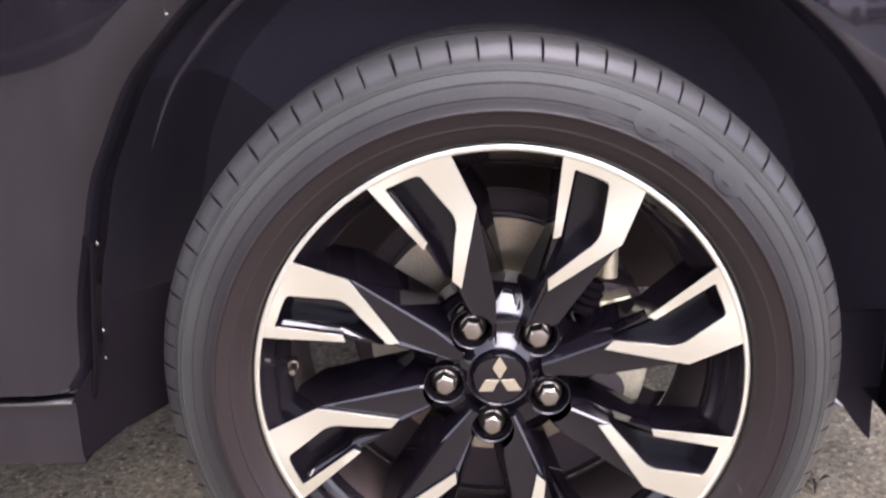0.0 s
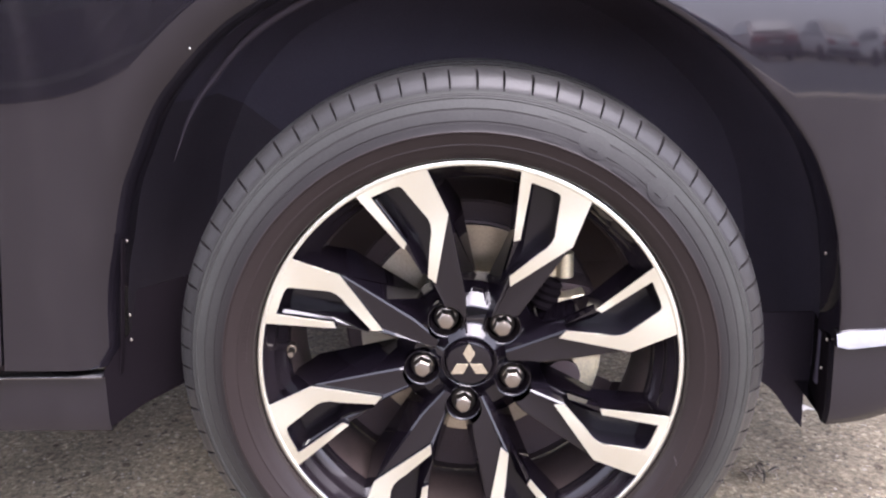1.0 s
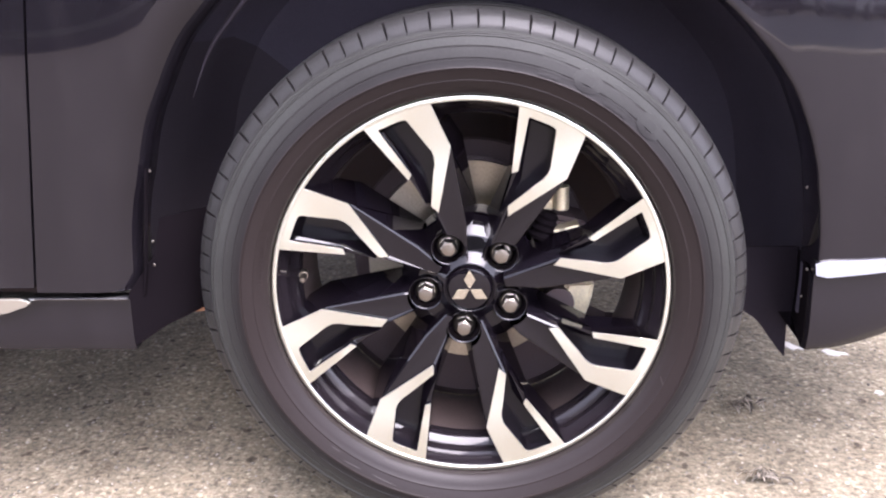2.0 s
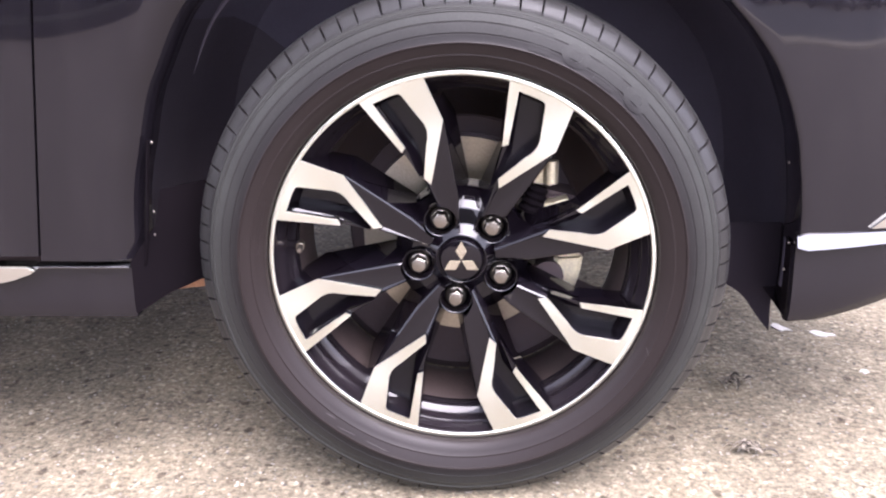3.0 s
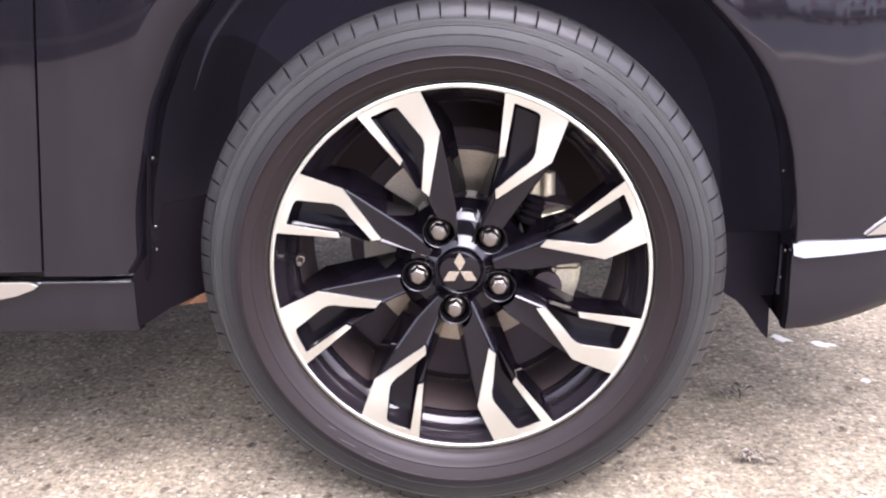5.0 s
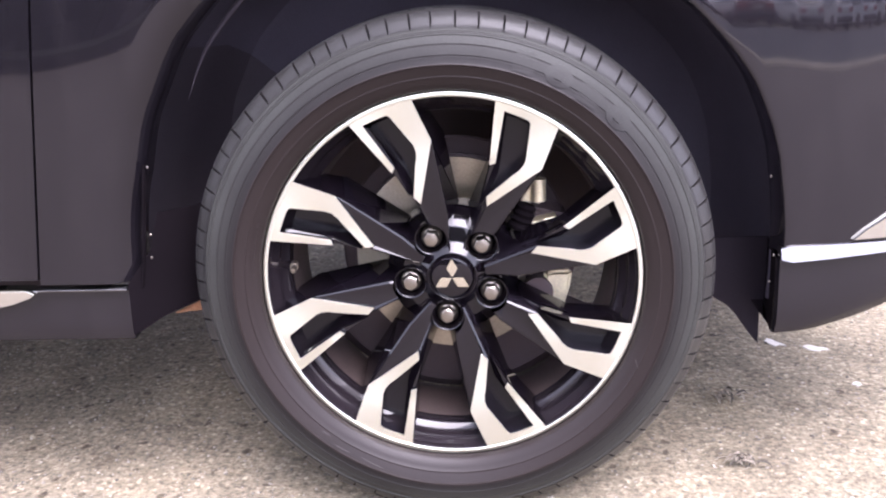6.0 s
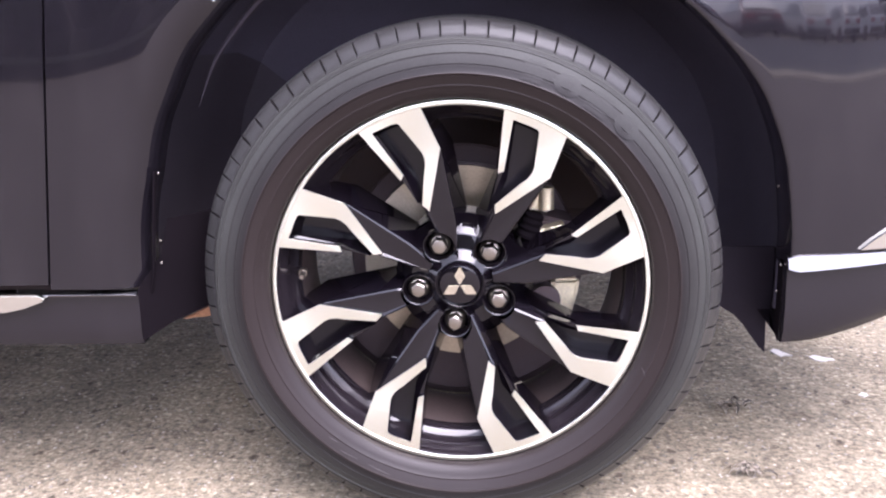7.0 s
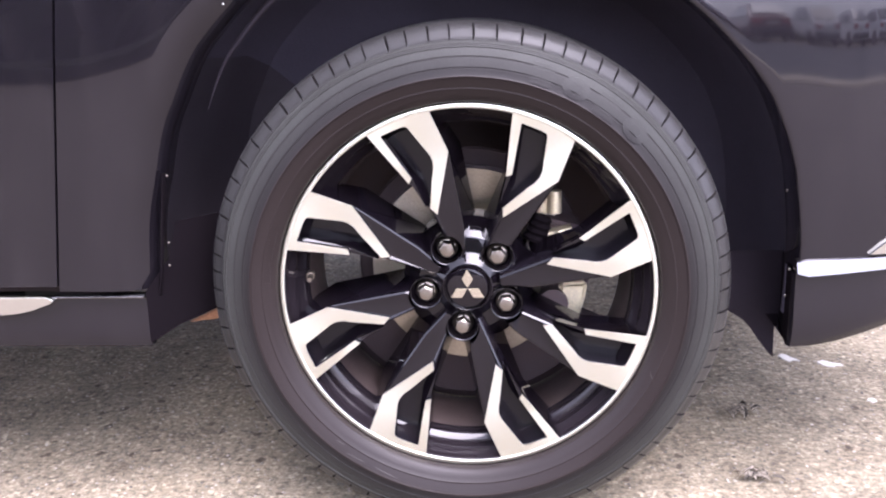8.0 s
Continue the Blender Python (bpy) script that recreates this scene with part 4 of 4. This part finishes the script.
def build_brakes():
    prof = [(0.060, 0.052), (0.076, 0.054), (0.079, 0.060), (0.080, 0.094), (0.0815, 0.0965), (0.1410, 0.0965), (0.1412, 0.105), (0.138, 0.106), (0.138, 0.114), (0.1425, 0.115), (0.1425, 0.122), (0.080, 0.123)]
    bm = lathe(prof, 120)
    for f in bm.faces:
        f.material_index = 1 if min(math.hypot(v.co.x, v.co.z) for v in f.verts) > 0.1375 else 0
    d = part("brake_disc", bm, DISC, car, "bare iron brake disc with rusty hat", 35)
    d.data.materials.append(DARKIRON)
    d.location.z = HUB_Z
    z = HUB_Z
    # caliper body over the disc edge, on the front side
    out = [polar(0.112, -26), polar(0.166, -20), polar(0.172, 0), polar(0.168, 22), polar(0.128, 36), polar(0.106, 30), polar(0.100, 4)]
    bm = prism(out, 0.066, 0.155)
    bmesh.ops.bevel(bm, geom=bm.edges[:], offset=0.006, segments=3, affect="EDGES")
    cal = part("brake_caliper", bm, DARKIRON, car, "dark iron brake caliper over the disc", 30)
    cal.location.z = z
    # carrier: upright leg and ears
    bm = prism([(0.126, -0.014), (0.164, -0.013), (0.160, -0.042), (0.1515, -0.065), (0.1175, -0.058)], 0.050, 0.072)
    bmesh.ops.bevel(bm, geom=bm.edges[:], offset=0.005, segments=3, affect="EDGES")
    part("carrier_leg", bm, CAST, cal, "pale cast metal carrier leg")
    bm = rod((0.116, 0.066, -0.042), (0.116, 0.044, -0.042), 0.021, 24)
    part("piston_housing", bm, DARKIRON, cal)
    bm = prism([(0.096, 0.048), (0.097, 0.059), (0.120, 0.0625), (0.1435, 0.0680), (0.1380, 0.0590), (0.120, 0.0480)], 0.037, 0.072)
    bmesh.ops.bevel(bm, geom=bm.edges[:], offset=0.004, segments=2, affect="EDGES")
    part("carrier_arm", bm, CAST, cal, "pale cast metal carrier arm")
    bm = rod((0.117, 0.046, 0.088), (0.117, 0.046, 0.118), 0.010, 16)
    part("guide_pin", bm, CAST, cal, "pale metal guide pin")
    bm = bmesh.new()
    rings = []
    for k in range(9):
        # ribbed bellows leaning from the hub side up to the pin
        c = Vector((0.090 + 0.012 * k / 8, 0.046, 0.050 + 0.034 * k / 8))
        r = (0.0155, 0.0165, 0.0135, 0.0160, 0.0130, 0.0150, 0.0120, 0.0135, 0.0100)[k]
        rings.append([bm.verts.new(c + Vector((r * math.cos(t), r * math.sin(t), -0.35 * r * math.cos(t)))) for t in span(0, 2 * math.pi * 19 / 20, 20)])
    for p, q in zip(rings, rings[1:]):
        for k in range(20):
            bm.faces.new((p[k], p[(k + 1) % 20], q[(k + 1) % 20], q[k]))
    bm.faces.new(rings[0])
    bm.faces.new(rings[-1])
    part("pin_boot", bm, FLAP, cal, "black ribbed rubber boot", 40)
    bm = prism([(0.094, 0.086), (0.112, 0.086), (0.113, 0.121)], 0.050, 0.062)
    bmesh.ops.bevel(bm, geom=bm.edges[:], offset=0.0015, segments=2, affect="EDGES")
    part("carrier_web", bm, CAST, cal, "grey cast metal web")
    # dust shield behind the disc
    d = part("dust_shield", lathe([(0.070, 0.128), (0.090, 0.134), (0.150, 0.134), (0.163, 0.130), (0.166, 0.133), (0.152, 0.137), (0.090, 0.137), (0.070, 0.131)], 90, closed=True), DARKIRON, car, "dark pressed dust shield", 35)
    d.location.z = z
    # added dark sheet, keeps lit ground out of the lower wheel openings
    d = part("dark_backing", lathe([(0.140, 0.1245), (0.2100, 0.1265), (0.2255, 0.1410), (0.2245, 0.1430), (0.2085, 0.1290), (0.140, 0.1275)], 40, closed=True, start=205, sweep=130), DARKIRON, car, "added dark sheet hiding the bright ground behind the disc", 35)
    d.location.z = z
    # knuckle, drive shaft and lower arm behind the disc
    bm = rod((0, 0.12, z), (0, 0.60, z - 0.02), 0.022, 20)
    part("drive_shaft", bm, DARKIRON, car)
    bm = box(-0.05, 0.06, 0.140, 0.185, z - 0.12, z + 0.13, 0.02)
    part("knuckle", bm, DARKIRON, car)
    bm = rod((0.01, 0.16, z - 0.11), (-0.05, 0.62, 0.24), 0.024, 14)
    part("lower_arm", bm, DARKIRON, car)


build_brakes()


# ---- other parked cars and the yard's far side, mirrored in the paint ----
def build_parked(x, y, colour, turn=0.0, lift=1.0):
    paint = material("parked car paint", colour, 0.3, coat=1.0, vary=0.2, scale=2, fine=500, bump=0.0)
    tone = "dark" if colour[1] < 0.1 else "white" if colour[1] > 0.74 else "silver grey"
    thing = tagged(new("parked_car"), tone + " car parked in the opposite row of the yard", "car", "opposite row")
    thing.matrix_basis = pose(x, y, 0, 0, 0, turn)
    prof = [(-2.1, 0.30), (-2.15, 0.62), (-2.05, 0.90), (-1.15, 0.98), (-0.45, 1.46 * lift), (0.9, 1.50 * lift), (1.75, 1.05), (2.08, 0.95), (2.12, 0.45), (2.0, 0.28)]
    bm = prism([(a, b) for a, b in prof], -0.88, 0.88)
    for v in bm.verts:
        if v.co.z > 1.2:
            v.co.y *= 0.74
    bmesh.ops.bevel(bm, geom=bm.edges[:], offset=0.05, segments=3, affect="EDGES")
    part("body", bm, paint, thing, smooth=35)
    for s in (-1, 1):
        bm = bmesh.new()
        pts = [(-0.98, 0.99), (-0.40, 1.38 * lift), (0.85, 1.41 * lift), (1.5, 1.03)]
        q = [bm.verts.new((a, s * (0.885 if b < 1.2 else 0.70), b)) for a, b in pts]
        w = [bm.verts.new((a, s * (0.84 if b < 1.2 else 0.66), b)) for a, b in pts]
        bm.faces.new(q)
        bm.faces.new(w)
        for i in range(4):
            bm.faces.new((q[i], q[(i + 1) % 4], w[(i + 1) % 4], w[i]))
        part("side_window", bm, GLASS_DARK, thing)
    for wx in (-1.3, 1.3):
        for wy in (-0.84, 0.84):
            t = part("tyre", lathe([(0.0, -0.10), (0.2, -0.11), (0.3, -0.10), (0.33, -0.07), (0.33, 0.07), (0.3, 0.10), (0.2, 0.11), (0.0, 0.10)], 32), RUBBER, thing)
            t.location = (wx, wy, 0.33)
    bm = bmesh.new()
    q = [bm.verts.new(p) for p in ((1.02, -0.60, 1.46 * lift), (1.02, 0.60, 1.46 * lift), (1.70, 0.72, 1.10), (1.70, -0.72, 1.10))]
    w = [bm.verts.new(v.co - Vector((0.05, 0, 0.05))) for v in q]
    bm.faces.new(q)
    bm.faces.new(w)
    for i in range(4):
        bm.faces.new((q[i], q[(i + 1) % 4], w[(i + 1) % 4], w[i]))
    bmesh.ops.translate(bm, verts=bm.verts, vec=(0.05, 0, 0.03))
    part("rear_window", bm, GLASS_DARK, thing)
    part("rear_bumper", box(2.0, 2.2, -0.84, 0.84, 0.34, 0.56, 0.04), PLASTIC, thing)
    part("number_plate", box(2.10, 2.16, -0.26, 0.26, 0.66, 0.77, 0.008), PALE_PLATE, thing, "pale plain plate")
    for wy in (-0.62, 0.62):
        part("tail_lamp", box(2.02, 2.13, wy - 0.2, wy + 0.2, 0.74, 0.92, 0.02), LAMP_RED, thing, "red tail lamp")
    return thing


GLASS_DARK = material("dark window glass", (0.02, 0.022, 0.025), 0.05, coat=1.0, vary=0.1, bump=0.0, rough_vary=0.02)
LAMP_RED = material("red lamp lens", (0.45, 0.02, 0.02), 0.15, coat=1.0, vary=0.1, bump=0.0)
PALE_PLATE = material("pale plate", (0.7, 0.7, 0.62), 0.4, vary=0.1, bump=0.0)
YARD = pose(0, -6.35, 0, 0, 0, 15)  # the far side of the yard runs slantwise past the car
ROW = ((2.6, (0.30, 0.33, 0.38), 1.05), (5.4, (0.55, 0.60, 0.68), 1.0), (8.2, (0.16, 0.02, 0.025), 1.0), (11.2, (0.82, 0.82, 0.82), 1.1), (14.2, (0.82, 0.82, 0.83), 1.0), (17.2, (0.70, 0.73, 0.78), 1.04), (20.0, (0.75, 0.75, 0.76), 1.1))
for along, colour, lift in ROW:
    spot = YARD @ Vector((along, -15.0, 0))
    build_parked(spot.x, spot.y, colour, 105, lift)


def build_verge():
    """Kerb stones along the yard and the dark road behind them."""
    m = material("pale kerb concrete", (0.62, 0.55, 0.43), 0.85, vary=0.4, scale=3, fine=80, bump=0.3, bump_size=0.003)
    kerb = tagged(new("kerb"), "row of pale concrete kerb stones along the yard", "kerb", kind="structure")
    kerb.matrix_basis = YARD
    bm = box(-1.49, 1.49, -0.15, 0.0, -0.05, 0.07, 0.02)
    for v in bm.verts:
        if v.co.z > 0.03:
            v.co.z -= 0.30 * (v.co.y + 0.15)  # splayed towards the yard
    stone = part("kerb_stone", bm, m, kerb)
    stone.matrix_basis = pose(0.6, 0, 0)
    for i in range(1, 13):
        repeat(stone, pose(0.6 + 3 * i, 0.05 * math.sin(2.3 * i), 0, 0, 0, 0.8 * math.sin(1.7 * i)))
    m2 = material("dark low planting", (0.032, 0.040, 0.020), 0.9, vary=0.8, scale=3, fine=40, bump=0.8, bump_size=0.03, tint=(0.014, 0.018, 0.010))
    bed = link_mesh("verge", box(-40, -1.0, -2.6, -0.5, -0.05, 0.30, 0.12), m2, smooth=40)
    bed.matrix_basis = YARD
    tagged(bed, "dark low planting behind the kerb", "verge", kind="structure")
    m = material("dark road asphalt", (0.080, 0.084, 0.088), 0.85, vary=0.5, scale=0.6, fine=30, bump=0.3, bump_size=0.004)
    road = link_mesh("road", box(-0.95, 40, -12.4, -0.44, -0.05, 0.006, 0.003), m)
    road.matrix_basis = YARD
    tagged(road, "dark asphalt road beyond the kerb", "road", kind="structure")


build_verge()


def build_backdrop():
    """Dark clipped hedge that closes the yard behind the parked row, lower towards one end."""
    bm = bmesh.new()
    rng = random.Random(4)
    cols = []
    for i in range(241):
        x = -60 + i / 2
        top = 3.4 if x < -1 else 0.9 if x < 22 else 2.6
        deep = -2.8 if x < -1.5 else -2.8 - 15.5 * min(1.0, (x + 1.5) / 1.0)
        cols.append([bm.verts.new((x, deep + rng.uniform(-0.4, 0.4) - 0.5 * (k > 2), top * k / 4 * (1 + rng.uniform(-0.08, 0.08)))) for k in range(5)])
    for p, q in zip(cols, cols[1:]):
        for j in range(4):
            bm.faces.new((p[j], q[j], q[j + 1], p[j + 1]))
    m = material("dark hedge", (0.04, 0.055, 0.025), 0.8, vary=0.8, scale=2, fine=14, bump=0.8, bump_size=0.1, tint=(0.02, 0.03, 0.015))
    ob = link_mesh("backdrop", bm, m)
    ob.matrix_basis = YARD
    tagged(ob, "dark clipped hedge closing the far side of the yard", "hedge", kind="structure")


build_backdrop()


# ---- small things on the ground ----
DRY = material("dry brown plant litter", (0.46, 0.41, 0.33), 0.8, vary=0.7, scale=90, fine=400, bump=0.3, bump_size=0.0008, tint=(0.16, 0.14, 0.11), random_island=0.85)
PALE = material("pale weathered flake", (0.62, 0.60, 0.54), 0.7, vary=0.2, scale=60, fine=400, bump=0.3, bump_size=0.0006)
GRIT = material("loose grit", (0.26, 0.235, 0.19), 0.85, vary=0.4, scale=60, fine=500, bump=0.3, bump_size=0.0006, random_island=0.7)


def build_litter(x, y, size, seed, turn):
    """A small clump of curled dry leaf and twig pieces."""
    rng = random.Random(seed)
    bm = bmesh.new()
    for _ in range(26):
        a = rng.uniform(0, 2 * math.pi)
        d = size * rng.uniform(0.0, 0.9) * (1 if rng.random() < 0.7 else 1.5)
        length, width = size * rng.uniform(0.6, 1.5), size * rng.uniform(0.03, 0.2)
        m = (Matrix.Translation((d * math.cos(a) * 1.3, d * math.sin(a) * 0.7, 0.003 + rng.uniform(0, size * 0.5)))
             @ Matrix.Rotation(rng.uniform(0, 6.28), 4, "Z") @ Matrix.Rotation(rng.uniform(-0.6, 0.6), 4, "X") @ Matrix.Rotation(rng.uniform(-0.5, 0.5), 4, "Y"))
        rows = []
        for i in range(5):
            t = i / 4
            w = width * math.sin(math.pi * (0.12 + 0.76 * t))
            lift = size * 0.25 * math.sin(math.pi * t)
            rows.append([bm.verts.new(m @ Vector((length * (t - 0.5), s * w, lift + abs(s) * w * 0.6))) for s in (-1, 0, 1)])
        for p, q in zip(rows, rows[1:]):
            for j in range(2):
                bm.faces.new((p[j], q[j], q[j + 1], p[j + 1]))
    bmesh.ops.solidify(bm, geom=bm.faces[:], thickness=0.0007)
    low = min(v.co.z for v in bm.verts)
    for v in bm.verts:
        v.co.z -= low
    ob = link_mesh("leaf_litter", bm, DRY, smooth=40)
    ob.matrix_basis = pose(x, y, 0, 0, 0, turn)
    tagged(ob, "small dry brown clump of leaf litter on tarmac", "leaf litter", "litter on the ground")


build_litter(0.456, 0.300, 0.022, 3, 20)
build_litter(0.424, 0.086, 0.020, 7, -15)
build_litter(-0.02, -0.12, 0.006, 11, 40)


def build_flake(x, y, lx, ly, seed, turn):
    rng = random.Random(seed)
    bm = bmesh.new()
    pts = [polar(1 + rng.uniform(-0.45, 0.25), a) for a in range(0, 360, 30)]
    up = [bm.verts.new((px * lx, py * ly, 0.0010 + rng.uniform(0, 0.0012))) for px, py in pts]
    dn = [bm.verts.new((px * lx * 1.04, py * ly * 1.04, 0.0)) for px, py in pts]
    bm.faces.new(up)
    for i in range(12):
        bm.faces.new((up[i], up[(i + 1) % 12], dn[(i + 1) % 12], dn[i]))
    ob = link_mesh("paper_scrap", bm, PALE, smooth=50)
    ob.matrix_basis = pose(x, y, 0.0005, 0, 0, turn)
    tagged(ob, "pale weathered scrap lying flat on tarmac", "scrap", "scraps on the ground")


build_flake(0.608, 0.560, 0.012, 0.024, 1, 35)
build_flake(0.678, 0.530, 0.021, 0.013, 2, -20)
build_flake(0.697, 0.365, 0.008, 0.006, 5, 30)


def build_grit():
    """Loose stones bedded in the surface round the wheel."""
    rng = random.Random(12)
    verts, faces = [], []
    base = [(1, 0, 0), (0.5, 0.85, 0), (-0.5, 0.87, 0), (-1, 0, 0), (-0.5, -0.86, 0), (0.5, -0.85, 0), (0.45, 0.3, 0.8), (-0.4, 0.35, 0.75), (-0.1, -0.5, 0.85)]
    tri = [(0, 1, 6), (1, 2, 7), (1, 7, 6), (2, 3, 7), (3, 4, 8), (3, 8, 7), (4, 5, 8), (5, 0, 6), (5, 6, 8), (6, 7, 8)]
    for _ in range(7000):
        x, y = rng.uniform(-1.1, 1.1), rng.uniform(-0.08, 1.2)
        r = rng.choice((0.0010, 0.0014, 0.0018, 0.0024, 0.0032)) * rng.uniform(0.8, 1.2)
        a, flat = rng.uniform(0, 6.28), rng.uniform(0.3, 0.7)
        c, s = math.cos(a), math.sin(a)
        k = len(verts)
        for bx, by, bz in base:
            bx, by = bx * rng.uniform(0.8, 1.25), by * rng.uniform(0.7, 1.1)
            verts.append((x + r * (bx * c - by * s), y + r * (bx * s + by * c), r * flat * bz + 0.0002))
        faces += [tuple(k + i for i in f) for f in tri]
    me = bpy.data.meshes.new("loose_grit")
    me.from_pydata(verts, [], faces)
    me.materials.append(GRIT)
    tagged(new("loose_grit", me), "scattered pale and dark grit on tarmac", "grit", kind="stuff")


build_grit()
